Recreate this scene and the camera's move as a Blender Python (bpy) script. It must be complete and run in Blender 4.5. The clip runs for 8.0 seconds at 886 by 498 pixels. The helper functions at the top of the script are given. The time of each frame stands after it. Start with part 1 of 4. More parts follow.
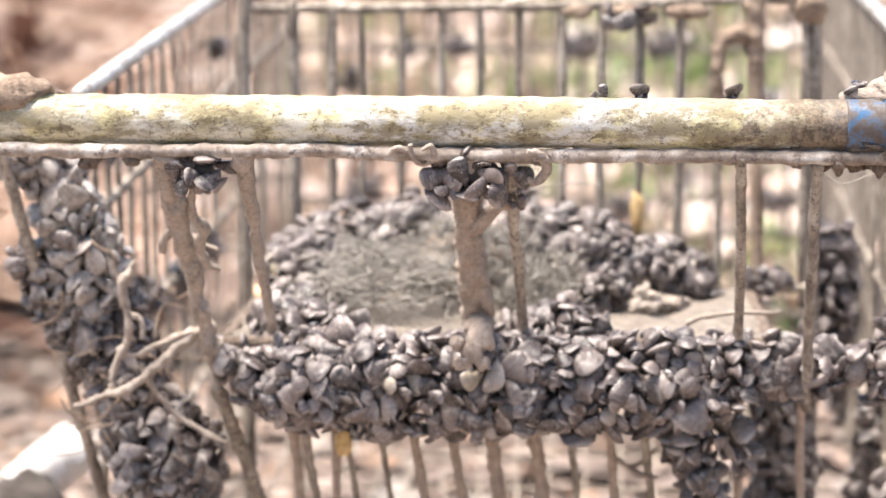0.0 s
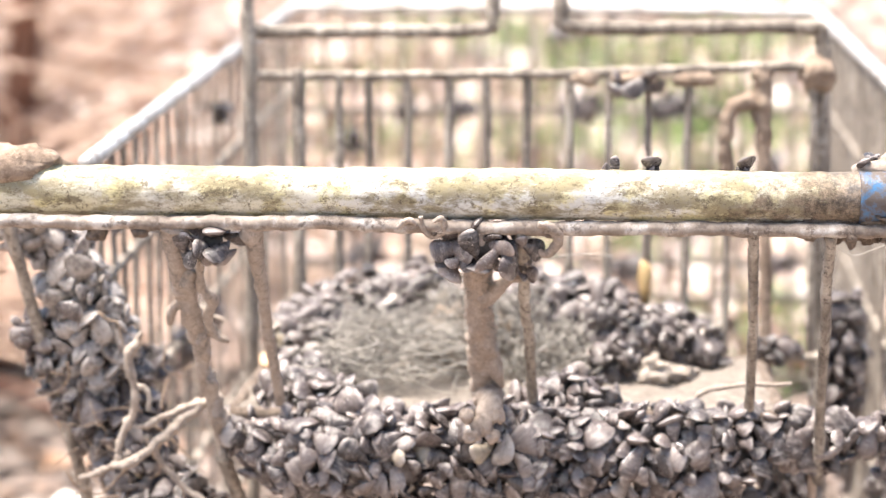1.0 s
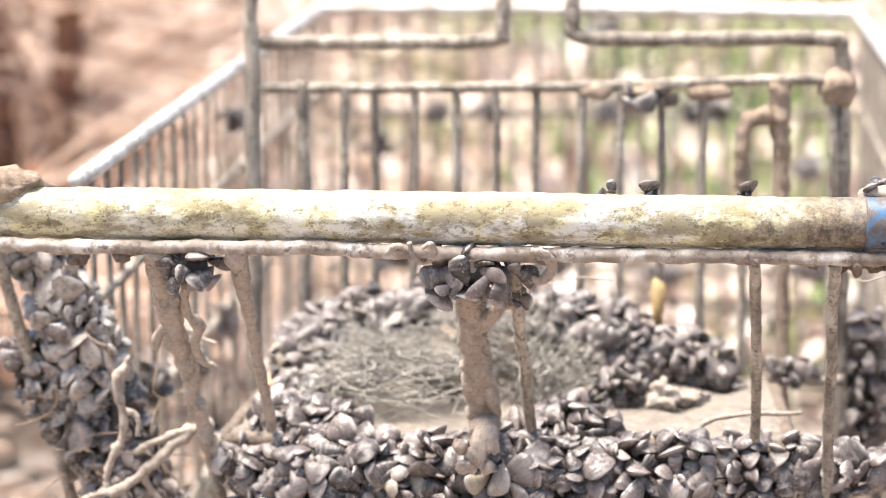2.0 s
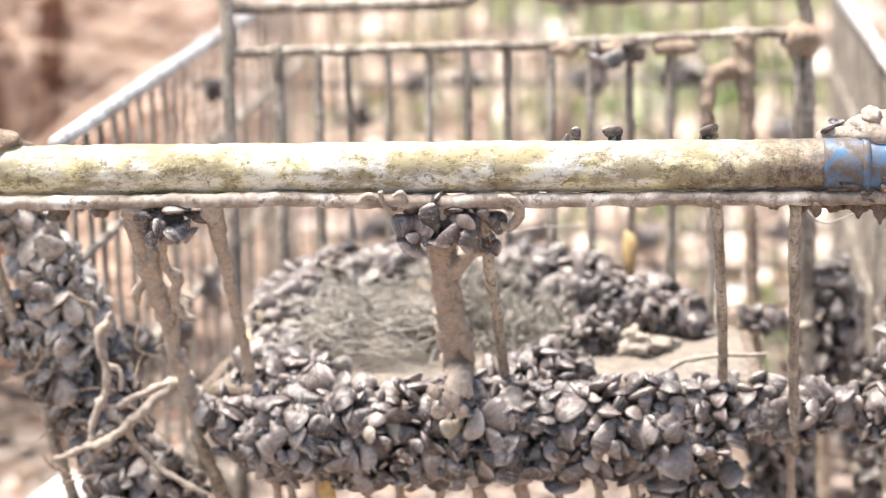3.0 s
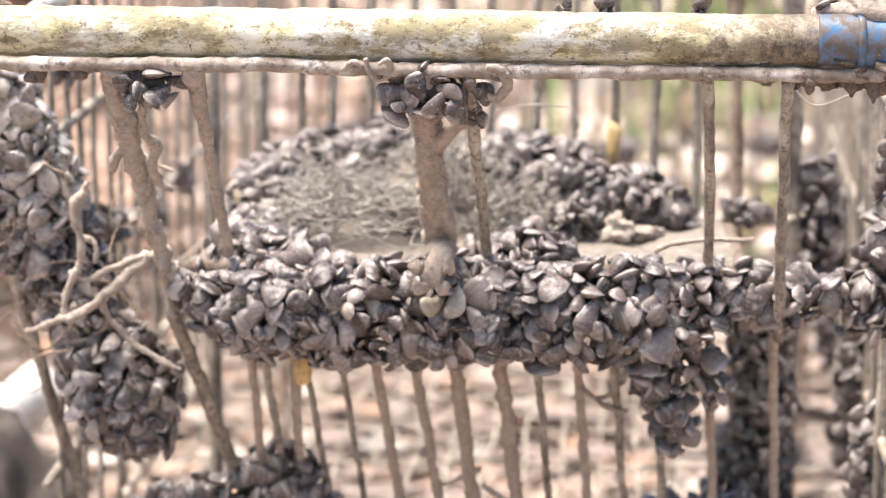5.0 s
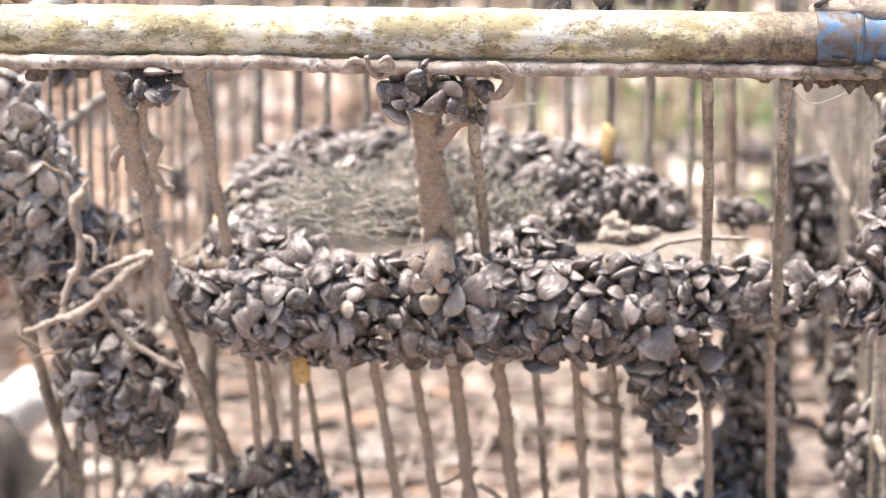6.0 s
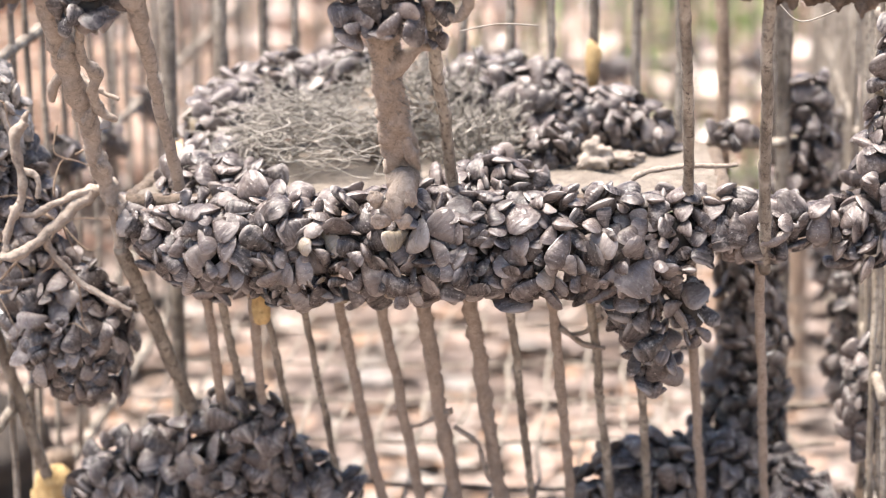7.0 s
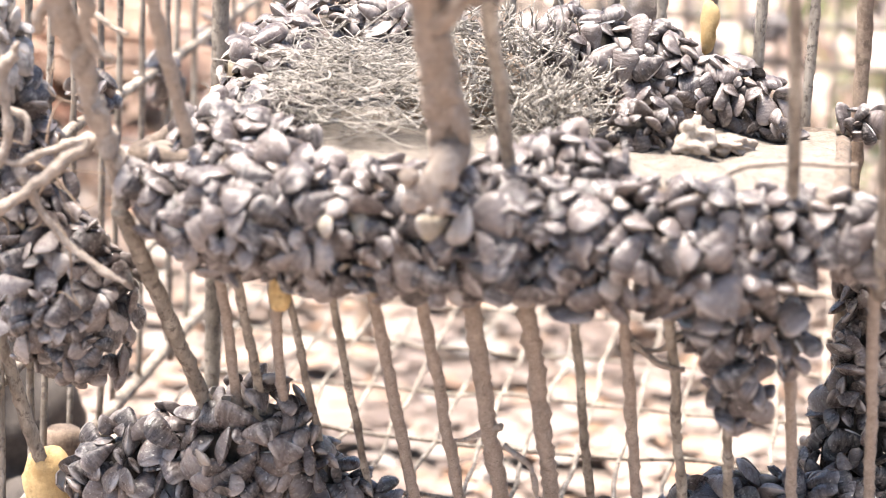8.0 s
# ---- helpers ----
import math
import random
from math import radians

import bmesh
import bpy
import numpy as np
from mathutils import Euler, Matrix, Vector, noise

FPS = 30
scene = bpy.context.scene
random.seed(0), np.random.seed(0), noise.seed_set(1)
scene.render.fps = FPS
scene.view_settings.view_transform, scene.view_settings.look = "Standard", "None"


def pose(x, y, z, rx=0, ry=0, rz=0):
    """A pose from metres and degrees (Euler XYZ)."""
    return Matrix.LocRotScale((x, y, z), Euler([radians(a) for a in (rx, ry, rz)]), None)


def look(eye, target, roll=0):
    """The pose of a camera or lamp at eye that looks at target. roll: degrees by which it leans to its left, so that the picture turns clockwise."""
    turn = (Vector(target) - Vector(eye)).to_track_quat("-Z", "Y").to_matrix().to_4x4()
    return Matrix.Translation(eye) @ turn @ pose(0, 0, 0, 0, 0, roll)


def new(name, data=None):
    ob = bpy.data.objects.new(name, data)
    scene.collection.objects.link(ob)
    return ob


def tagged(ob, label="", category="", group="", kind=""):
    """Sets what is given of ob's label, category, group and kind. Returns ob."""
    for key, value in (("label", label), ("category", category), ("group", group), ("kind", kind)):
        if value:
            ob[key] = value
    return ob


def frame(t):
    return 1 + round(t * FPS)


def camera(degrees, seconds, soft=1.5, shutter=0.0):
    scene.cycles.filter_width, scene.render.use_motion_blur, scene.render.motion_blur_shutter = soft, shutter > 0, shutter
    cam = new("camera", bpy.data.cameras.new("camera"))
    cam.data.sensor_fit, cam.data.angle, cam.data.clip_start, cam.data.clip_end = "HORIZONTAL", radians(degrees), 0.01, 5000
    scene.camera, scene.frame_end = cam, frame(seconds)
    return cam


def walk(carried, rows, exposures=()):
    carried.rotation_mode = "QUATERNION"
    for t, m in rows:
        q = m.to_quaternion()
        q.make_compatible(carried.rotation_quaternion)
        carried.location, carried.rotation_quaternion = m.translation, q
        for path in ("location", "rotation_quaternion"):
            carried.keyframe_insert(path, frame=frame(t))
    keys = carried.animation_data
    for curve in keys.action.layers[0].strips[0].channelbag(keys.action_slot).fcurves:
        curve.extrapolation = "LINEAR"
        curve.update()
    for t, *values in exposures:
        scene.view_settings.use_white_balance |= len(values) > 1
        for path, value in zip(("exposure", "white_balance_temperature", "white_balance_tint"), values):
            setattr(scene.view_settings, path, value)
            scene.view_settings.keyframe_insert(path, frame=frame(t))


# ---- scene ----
cam = camera(21.6, 8.0, soft=1.0)
PATH = [
    (0, (0.088, -1.252, 0.106), (-0.032, 0.755, -0.178), -0.3),
    (0.5, (0.085, -1.248, 0.112), (-0.032, 0.761, -0.157), -0.2),
    (1, (0.078, -1.243, 0.116), (-0.035, 0.770, -0.124), -0.2),
    (1.2, (0.081, -1.235, 0.118), (-0.038, 0.772, -0.112), -0.3),
    (2.3, (0.126, -1.194, 0.136), (-0.076, 0.778, -0.133), -0.7),
    (2.5, (0.127, -1.202, 0.128), (-0.08, 0.768, -0.148), -1.3),
    (3, (0.132, -1.23, 0.115), (-0.039, 0.746, -0.144), -1.4),
    (3.5, (0.134, -1.242, 0.095), (-0.018, 0.736, -0.161), -1.0),
    (4, (0.132, -1.24, 0.086), (-0.013, 0.737, -0.186), -0.6),
    (4.5, (0.131, -1.219, 0.078), (-0.018, 0.753, -0.222), -0.3),
    (4.7, (0.126, -1.214, 0.076), (-0.018, 0.757, -0.231), -0.1),
    (5.8, (0.112, -1.221, 0.065), (-0.021, 0.755, -0.217), 0.1),
    (6, (0.108, -1.222, 0.062), (-0.011, 0.754, -0.222), 0.0),
    (6.5, (0.113, -1.211, 0.06), (-0.009, 0.76, -0.257), -0.1),
    (7, (0.141, -1.138, 0.068), (-0.012, 0.821, -0.304), -0.7),
    (7.5, (0.160, -1.040, 0.068), (-0.042, 0.911, -0.322), 1.2),
    (8, (0.187, -0.937, 0.058), (-0.132, 0.989, -0.376), 2.6),
]
walk(cam, [(t, look(e, a, r)) for t, e, a, r in PATH],
     [(t, e - 0.16, k, tint) for t, e, k, tint in ((0, 1.84, 6800, 12), (0.5, 2.06, 6750, 11), (1, 2.08, 6750, 11), (2.5, 2.0, 6750, 9), (3.5, 1.95, 6750, 9), (4.5, 1.9, 6850, 12), (6, 1.9, 6750, 12), (6.5, 1.87, 6750, 12), (7.2, 1.88, 6750, 12), (7.6, 1.96, 6750, 12), (8, 2.34, 6750, 12))])
cam.data.dof.use_dof = True
cam.data.dof.focus_distance = 1.13
cam.data.dof.aperture_fstop = 6.5

# ---- light ----
world = bpy.data.worlds.new("sky")
world.use_nodes = True
scene.world = world
wn = world.node_tree.nodes
sky = wn.new("ShaderNodeTexSky")
sky.sky_type = "NISHITA"
sky.sun_disc = False
SUN_EL, SUN_AZ = radians(74), radians(-105)
sky.sun_elevation, sky.sun_rotation = SUN_EL, SUN_AZ
world.node_tree.links.new(sky.outputs[0], wn["Background"].inputs[0])
wn["Background"].inputs[1].default_value = 0.095
sun = new("sun", bpy.data.lights.new("sun", "SUN"))
sun.data.energy, sun.data.angle, sun.data.color = 5.0, radians(28), (1.0, 0.95, 0.89)
sun_dir = Vector((math.sin(SUN_AZ) * math.cos(SUN_EL), math.cos(SUN_AZ) * math.cos(SUN_EL), math.sin(SUN_EL)))
sun.matrix_world = look(sun_dir * 10, (0, 0, 0))


# ---- materials ----
class Nodes:
    """A small wrapper to write node materials briefly."""

    def __init__(self, name, rough=0.7, metal=0.0):
        self.m = bpy.data.materials.new(name)
        self.m.use_nodes = True
        self.t = self.m.node_tree
        self.b = self.t.nodes["Principled BSDF"]
        self.b.inputs["Roughness"].default_value = rough
        self.b.inputs["Metallic"].default_value = metal
        self.co = self.t.nodes.new("ShaderNodeTexCoord")

    def put(self, socket, value):
        if isinstance(value, bpy.types.NodeSocket):
            self.t.links.new(value, socket)
        else:
            socket.default_value = value

    def noise(self, scale, detail=4, rough=0.6, stretch=None, space="Object"):
        n = self.t.nodes.new("ShaderNodeTexNoise")
        n.inputs["Scale"].default_value = scale
        n.inputs["Detail"].default_value = detail
        n.inputs["Roughness"].default_value = rough
        src = self.co.outputs[space]
        if stretch:
            mp = self.t.nodes.new("ShaderNodeMapping")
            mp.inputs["Scale"].default_value = stretch
            self.t.links.new(src, mp.inputs[0])
            src = mp.outputs[0]
        self.t.links.new(src, n.inputs["Vector"])
        return n.outputs[0]

    def ramp(self, fac, *stops):
        r = self.t.nodes.new("ShaderNodeValToRGB")
        e = r.color_ramp.elements
        while len(e) < len(stops):
            e.new(0.5)
        for k, (p, c) in zip(e, stops):
            k.position, k.color = p, (*(c if isinstance(c, tuple) else (c, c, c)), 1)
        self.put(r.inputs[0], fac)
        return r.outputs[0]

    def mix(self, fac, a, b, how="MIX"):
        n = self.t.nodes.new("ShaderNodeMix")
        n.data_type, n.blend_type = "RGBA", how
        self.put(n.inputs[0], fac)
        for s, v in ((n.inputs[6], a), (n.inputs[7], b)):
            self.put(s, (*v, 1) if isinstance(v, tuple) else v)
        return n.outputs[2]

    def rand(self, island=False):
        n = self.t.nodes.new("ShaderNodeNewGeometry" if island else "ShaderNodeObjectInfo")
        return n.outputs["Random Per Island" if island else "Random"]

    def done(self, color, bump=None, strength=0.4, dist=0.001, rough=None):
        self.put(self.b.inputs["Base Color"], color)
        if rough is not None:
            self.put(self.b.inputs["Roughness"], rough)
        if bump is not None:
            n = self.t.nodes.new("ShaderNodeBump")
            n.inputs["Strength"].default_value = strength
            n.inputs["Distance"].default_value = dist
            self.t.links.new(bump, n.inputs["Height"])
            self.t.links.new(n.outputs[0], self.b.inputs["Normal"])
        return self.m


def mat_shell(name="mussel_shell", low=0.55, high=0.70):
    """Shell lengths are one unit in the mesh, so the scales count along one shell. low, high: where dried silt starts and covers."""
    n = Nodes(name, 0.42)
    pick = n.rand()

    def own(scale, detail, rough, stretch=None):
        out = n.noise(scale, detail, rough, stretch)
        out.node.noise_dimensions = "4D"
        m = n.t.nodes.new("ShaderNodeMath")
        m.operation = "MULTIPLY"
        m.inputs[1].default_value = 90.0
        n.t.links.new(pick, m.inputs[0])
        n.t.links.new(m.outputs[0], out.node.inputs["W"])
        return out

    base = n.ramp(pick, (0.0, (0.016, 0.012, 0.0115)), (0.3, (0.040, 0.030, 0.028)), (0.65, (0.085, 0.065, 0.060)), (0.95, (0.19, 0.155, 0.14)), (0.985, (0.30, 0.26, 0.235)), (1.0, (0.31, 0.25, 0.16)))
    rings = own(4.5, 4, 0.65, (2.6, 0.45, 0.45))
    c = n.mix(n.ramp(rings, (0.44, 0.0), (0.66, 0.45)), base, (0.24, 0.20, 0.185))
    c = n.mix(n.ramp(own(3.0, 3, 0.6, (2.6, 0.5, 0.5)), (0.52, 0.0), (0.70, 0.5)), c, (0.045, 0.036, 0.034))
    sep = n.t.nodes.new("ShaderNodeSeparateXYZ")
    n.t.links.new(n.co.outputs["Object"], sep.inputs[0])
    # pale lip: the lit edge put into the colour, together with silt
    c = n.mix(n.ramp(sep.outputs[0], (0.88, 0.0), (0.96, 0.6)), c, (0.36, 0.315, 0.29))
    silt = own(3.2, 6, 0.72)
    c = n.mix(n.ramp(silt, (low, 0.0), (high, 0.85)), c, (0.38, 0.34, 0.31))
    c = n.mix(n.ramp(own(17, 3, 0.6), (0.63, 0.0), (0.68, 0.8)), c, (0.46, 0.42, 0.38))
    return n.done(c, own(7, 4, 0.6, (2.6, 0.6, 0.6)), 0.22, 0.02, n.ramp(silt, (0.45, 0.24), (0.68, 0.75)))


def mat_mud(name, dark, light, scale=60):
    n = Nodes(name, 0.92)
    c = n.ramp(n.noise(scale, 6, 0.65), (0.32, dark), (0.68, light))
    c = n.mix(n.ramp(n.noise(scale * 5, 4, 0.7), (0.45, 0.0), (0.75, 0.5)), c, tuple(min(1, v * 1.5) for v in light))
    c = n.mix(n.ramp(n.noise(scale * 3, 5, 0.75), (0.54, 0.0), (0.64, 0.6)), c, tuple(v * 0.55 for v in dark))
    return n.done(c, n.noise(scale * 8, 7, 0.75), 0.9, 0.0016)


def mat_wire():
    n = Nodes("silted_wire", 0.75)
    c = n.ramp(n.noise(70, 6, 0.7, (1, 1, 0.35)), (0.34, (0.10, 0.078, 0.060)), (0.5, (0.235, 0.195, 0.155)), (0.66, (0.43, 0.375, 0.31)))
    c = n.mix(n.ramp(n.noise(260, 5, 0.75), (0.52, 0.0), (0.62, 0.85)), c, (0.07, 0.05, 0.038))
    return n.done(c, n.noise(420, 5, 0.7), 0.9, 0.0012)


def mat_rim():
    n = Nodes("zinc_rod", 0.5, 0.3)
    c = n.ramp(n.noise(22, 5, 0.7), (0.35, (0.24, 0.215, 0.19)), (0.62, (0.60, 0.58, 0.555)))
    c = n.mix(n.ramp(n.noise(75, 6, 0.75), (0.50, 0.0), (0.60, 0.75)), c, (0.20, 0.15, 0.11))
    return n.done(c, n.noise(300, 4, 0.6), 0.3, 0.0006)


def mat_rail():
    n = Nodes("crusted_rail", 0.7, 0.0)
    c = n.ramp(n.noise(45, 6, 0.7), (0.36, (0.14, 0.105, 0.08)), (0.52, (0.27, 0.22, 0.18)), (0.66, (0.52, 0.48, 0.44)))
    c = n.mix(n.ramp(n.noise(160, 6, 0.75), (0.54, 0.0), (0.62, 0.8)), c, (0.09, 0.065, 0.05))
    return n.done(c, n.noise(260, 6, 0.75), 0.8, 0.0012)


def mat_handle():
    n = Nodes("flaking_paint", 0.55)
    paint = n.ramp(n.noise(16, 4, 0.65, (0.5, 1, 1)), (0.38, (0.50, 0.45, 0.30)), (0.50, (0.57, 0.545, 0.475)), (0.60, (0.50, 0.495, 0.475)), (0.70, (0.58, 0.53, 0.37)))
    blue = n.ramp(n.noise(26, 3, 0.5, (0.5, 1, 1)), (0.68, 0.0), (0.76, 0.45))
    paint = n.mix(blue, paint, (0.30, 0.37, 0.52))
    yellow = n.ramp(n.noise(58, 5, 0.7, (0.7, 1, 1)), (0.47, 0.0), (0.58, 0.75))
    paint = n.mix(yellow, paint, (0.53, 0.46, 0.21))
    grime = n.noise(46, 9, 0.78, (0.45, 1, 1))
    c = n.mix(n.ramp(grime, (0.455, 0.0), (0.55, 0.85)), paint, (0.19, 0.155, 0.09))
    c = n.mix(n.ramp(n.noise(120, 7, 0.8, (0.7, 1, 1)), (0.545, 0.0), (0.60, 0.85)), c, (0.115, 0.088, 0.05))
    c = n.mix(n.ramp(n.noise(260, 6, 0.8), (0.56, 0.0), (0.62, 0.8)), c, (0.09, 0.066, 0.045))
    sep = n.t.nodes.new("ShaderNodeSeparateXYZ")
    n.t.links.new(n.co.outputs["Object"], sep.inputs[0])
    add = n.t.nodes.new("ShaderNodeMath")
    add.operation = "MULTIPLY_ADD"
    n.t.links.new(n.noise(60, 8, 0.75), add.inputs[0])
    add.inputs[1].default_value = 0.22
    n.t.links.new(sep.outputs[0], add.inputs[2])
    c = n.mix(n.ramp(add.outputs[0], (0.27, 0.0), (0.315, 0.92)), c, n.ramp(n.noise(150, 7, 0.8), (0.42, (0.045, 0.03, 0.02)), (0.64, (0.24, 0.175, 0.12))))
    return n.done(c, n.noise(170, 8, 0.75), 0.6, 0.0012, n.ramp(grime, (0.4, 0.45), (0.6, 0.9)))


def mat_sleeve():
    n = Nodes("blue_plastic", 0.4)
    g = n.noise(55, 7, 0.75)
    c = n.mix(n.ramp(g, (0.42, 0.0), (0.54, 0.92)), (0.04, 0.115, 0.22), (0.085, 0.060, 0.042))
    return n.done(c, g, 0.5, 0.001, n.ramp(g, (0.45, 0.3), (0.6, 0.9)))


def mat_leaf():
    n = Nodes("dead_leaf", 0.7)
    c = n.ramp(n.rand(True), (0.0, (0.32, 0.21, 0.16)), (0.16, (0.45, 0.33, 0.27)), (0.40, (0.55, 0.435, 0.38)), (0.7, (0.64, 0.535, 0.48)), (1.0, (0.72, 0.65, 0.60)))
    c = n.mix(n.ramp(n.noise(45, 5, 0.7), (0.45, 0.0), (0.7, 0.5)), c, (0.22, 0.13, 0.08))
    return n.done(c, n.noise(120, 4, 0.6), 0.5, 0.002)


def mat_shaded_litter():
    """Broken litter under the trolley, its shade put into darker colours: tan, pink-brown, a few orange and a few
    bleached leaves.
    """
    n = Nodes("leaf_mould", 0.75)
    c = n.ramp(n.rand(True), (0.0, (0.13, 0.09, 0.07)), (0.25, (0.22, 0.165, 0.135)), (0.6, (0.29, 0.22, 0.185)), (0.74, (0.30, 0.165, 0.09)), (0.82, (0.27, 0.22, 0.185)), (1.0, (0.40, 0.35, 0.31)))
    c = n.mix(n.ramp(n.noise(38, 5, 0.7), (0.42, 0.0), (0.68, 0.55)), c, (0.22, 0.165, 0.13))
    return n.done(c, n.noise(120, 4, 0.6), 0.4, 0.002)


def mat_plain(name, a, b, scale, rough=0.8, island=True, bump=0.3):
    n = Nodes(name, rough)
    c = n.ramp(n.rand(True), (0.0, a), (1.0, b)) if island else n.ramp(n.noise(scale, 6, 0.65), (0.35, a), (0.65, b))
    if island:
        c = n.mix(n.ramp(n.noise(scale, 4, 0.7), (0.4, 0.0), (0.7, 0.4)), c, tuple(v * 0.5 for v in a))
    return n.done(c, n.noise(scale * 4, 4, 0.7), bump, 0.002)


SHELL = mat_shell()
SHELL_SILT = mat_shell("silted_mussel_shell", 0.35, 0.57)
NACRE = mat_plain("shell_lining", (0.42, 0.40, 0.40), (0.66, 0.63, 0.60), 3, 0.3, False, 0.1)
MUD = mat_mud("dried_mud", (0.155, 0.105, 0.074), (0.35, 0.26, 0.19))
MUD_BROWN = mat_mud("brown_mud", (0.28, 0.215, 0.17), (0.44, 0.35, 0.285), 170)
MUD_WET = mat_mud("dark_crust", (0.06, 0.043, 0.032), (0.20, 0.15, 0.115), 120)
MUD_GREY = mat_mud("grey_mud", (0.25, 0.20, 0.162), (0.40, 0.33, 0.275), 90)
ORANGE = mat_plain("orange_leaf", (0.34, 0.20, 0.11), (0.50, 0.34, 0.21), 50, 0.6, False)
MUD_CREAM = mat_mud("cream_mud", (0.32, 0.26, 0.21), (0.47, 0.40, 0.34), 110)
# near-black fill: shade in the shell gaps put into the colour; also the added mass
DARK_FILL = mat_mud("dark_fill", (0.035, 0.028, 0.024), (0.085, 0.07, 0.06))
MUD_PALE = mat_mud("pale_silt", (0.115, 0.093, 0.074), (0.225, 0.19, 0.157), 55)
TAN = mat_mud("tan_growth", (0.42, 0.26, 0.10), (0.62, 0.44, 0.22), 40)
WIRE = mat_wire()
RIM = mat_rim()
RAIL = mat_rail()
PAINT = mat_handle()
BLUE = mat_sleeve()
LEAF = mat_leaf()
SHADED_LITTER = mat_shaded_litter()
GRASS = mat_plain("grass_blade", (0.10, 0.19, 0.045), (0.24, 0.34, 0.10), 60)
FIBRE = mat_plain("dry_fibre", (0.12, 0.105, 0.09), (0.42, 0.38, 0.335), 200)
TWIG = mat_plain("dry_twig", (0.30, 0.21, 0.145), (0.58, 0.46, 0.35), 60)
BARK = mat_mud("shrub_bark", (0.075, 0.030, 0.018), (0.23, 0.11, 0.065), 20)
STRAW = mat_plain("red_straw", (0.40, 0.25, 0.17), (0.66, 0.50, 0.40), 60)
SOIL = mat_mud("woodland_soil", (0.12, 0.092, 0.075), (0.25, 0.195, 0.16), 9)
LOGM = mat_mud("bleached_wood", (0.52, 0.48, 0.44), (0.78, 0.75, 0.70), 18)


# ---- mesh helpers ----
def part(name, geo, material, parent=None, label=""):
    """One mesh object from (verts, faces)."""
    me = bpy.data.meshes.new(name)
    me.from_pydata([tuple(v) for v in geo[0]], [], geo[1])
    me.polygons.foreach_set("use_smooth", [True] * len(me.polygons))
    me.materials.append(material)
    me.update()
    ob = new(name, me)
    ob.parent = parent
    return tagged(ob, label) if label else ob


def join(*geos):
    vs, fs = [], []
    for v, f in geos:
        k = len(vs)
        vs += list(v)
        fs += [tuple(i + k for i in p) for p in f]
    return vs, fs


def spline(pts, n):
    """Catmull-Rom through pts, n points in all."""
    p = [Vector(q) for q in pts]
    p = [2 * p[0] - p[1], *p, 2 * p[-1] - p[-2]]
    out = []
    for i in range(n):
        s = i / (n - 1) * (len(p) - 3)
        k = min(int(s), len(p) - 4)
        u = s - k
        a, b, c, d = p[k:k + 4]
        out.append(0.5 * (2 * b + (c - a) * u + (2 * a - 5 * b + 4 * c - d) * u * u + (3 * b - a - 3 * c + d) * u ** 3))
    return out


def along(values, s):
    """Linear value at s (0 to 1) in a list spread evenly."""
    x = s * (len(values) - 1)
    k = min(int(x), len(values) - 2) if len(values) > 1 else 0
    return values[0] if len(values) == 1 else values[k] + (values[k + 1] - values[k]) * (x - k)


def tube(pts, radii, segs=8, n=None, lump=0.0, freq=120.0, wander=0.0):
    """A closed tube along a smooth line; lump: how uneven its skin is, wander: how far its line strays, in metres."""
    radii = radii if isinstance(radii, (list, tuple)) else [radii]
    n = n or max(2, len(pts))
    line = spline(pts, n) if len(pts) > 2 or n > 2 else [Vector(q) for q in pts]
    shift = Vector((random.random(), random.random(), random.random())) * 50
    if wander:
        line = [p + wander * Vector(noise.noise_vector(p * 25 + shift)) for p in line]
    vs, fs = [], []
    t0 = (line[-1] - line[0]).normalized()
    ref = Vector((0, 0, 1)) if abs(t0.z) < 0.8 else Vector((0, 1, 0))
    for i, p in enumerate(line):
        t = (line[min(i + 1, n - 1)] - line[max(i - 1, 0)]).normalized()
        a = t.cross(ref).normalized()
        b = a.cross(t)
        r = along(radii, i / (n - 1))
        for j in range(segs):
            w = 2 * math.pi * j / segs
            d = a * math.cos(w) + b * math.sin(w)
            k = 1.0
            if lump:
                q = p + d * r
                k += lump * (noise.noise(q * freq + shift) + 0.5 * noise.noise(q * freq * 2.7 + shift))
            vs.append(p + d * r * max(k, 0.3))
    for i in range(n - 1):
        for j in range(segs):
            k = (j + 1) % segs
            fs.append((i * segs + j, i * segs + k, (i + 1) * segs + k, (i + 1) * segs + j))
    fs.append(tuple(range(segs - 1, -1, -1)))
    fs.append(tuple(range((n - 1) * segs, n * segs)))
    return vs, fs


def lump_blob(c, size, rough=0.25, freq=60.0, rows=12, cols=16):
    """An uneven rounded lump."""
    vs, fs = [], []
    shift = Vector((random.random(), random.random(), random.random())) * 30
    for i in range(rows + 1):
        a = math.pi * i / rows
        for j in range(cols):
            b = 2 * math.pi * j / cols
            d = Vector((math.sin(a) * math.cos(b), math.sin(a) * math.sin(b), math.cos(a)))
            p = Vector(d[k] * size[k] for k in range(3))
            s = 1 + rough * (noise.noise(p * freq + shift) + 0.6 * noise.noise(p * freq * 2.5 + shift))
            vs.append(Vector(c) + p * s)
    for i in range(rows):
        for j in range(cols):
            k = (j + 1) % cols
            fs.append((i * cols + j, (i + 1) * cols + j, (i + 1) * cols + k, i * cols + k))
    return vs, fs


def thing(name, label, category, group="", kind=""):
    return tagged(new(name), label, category, group, kind)


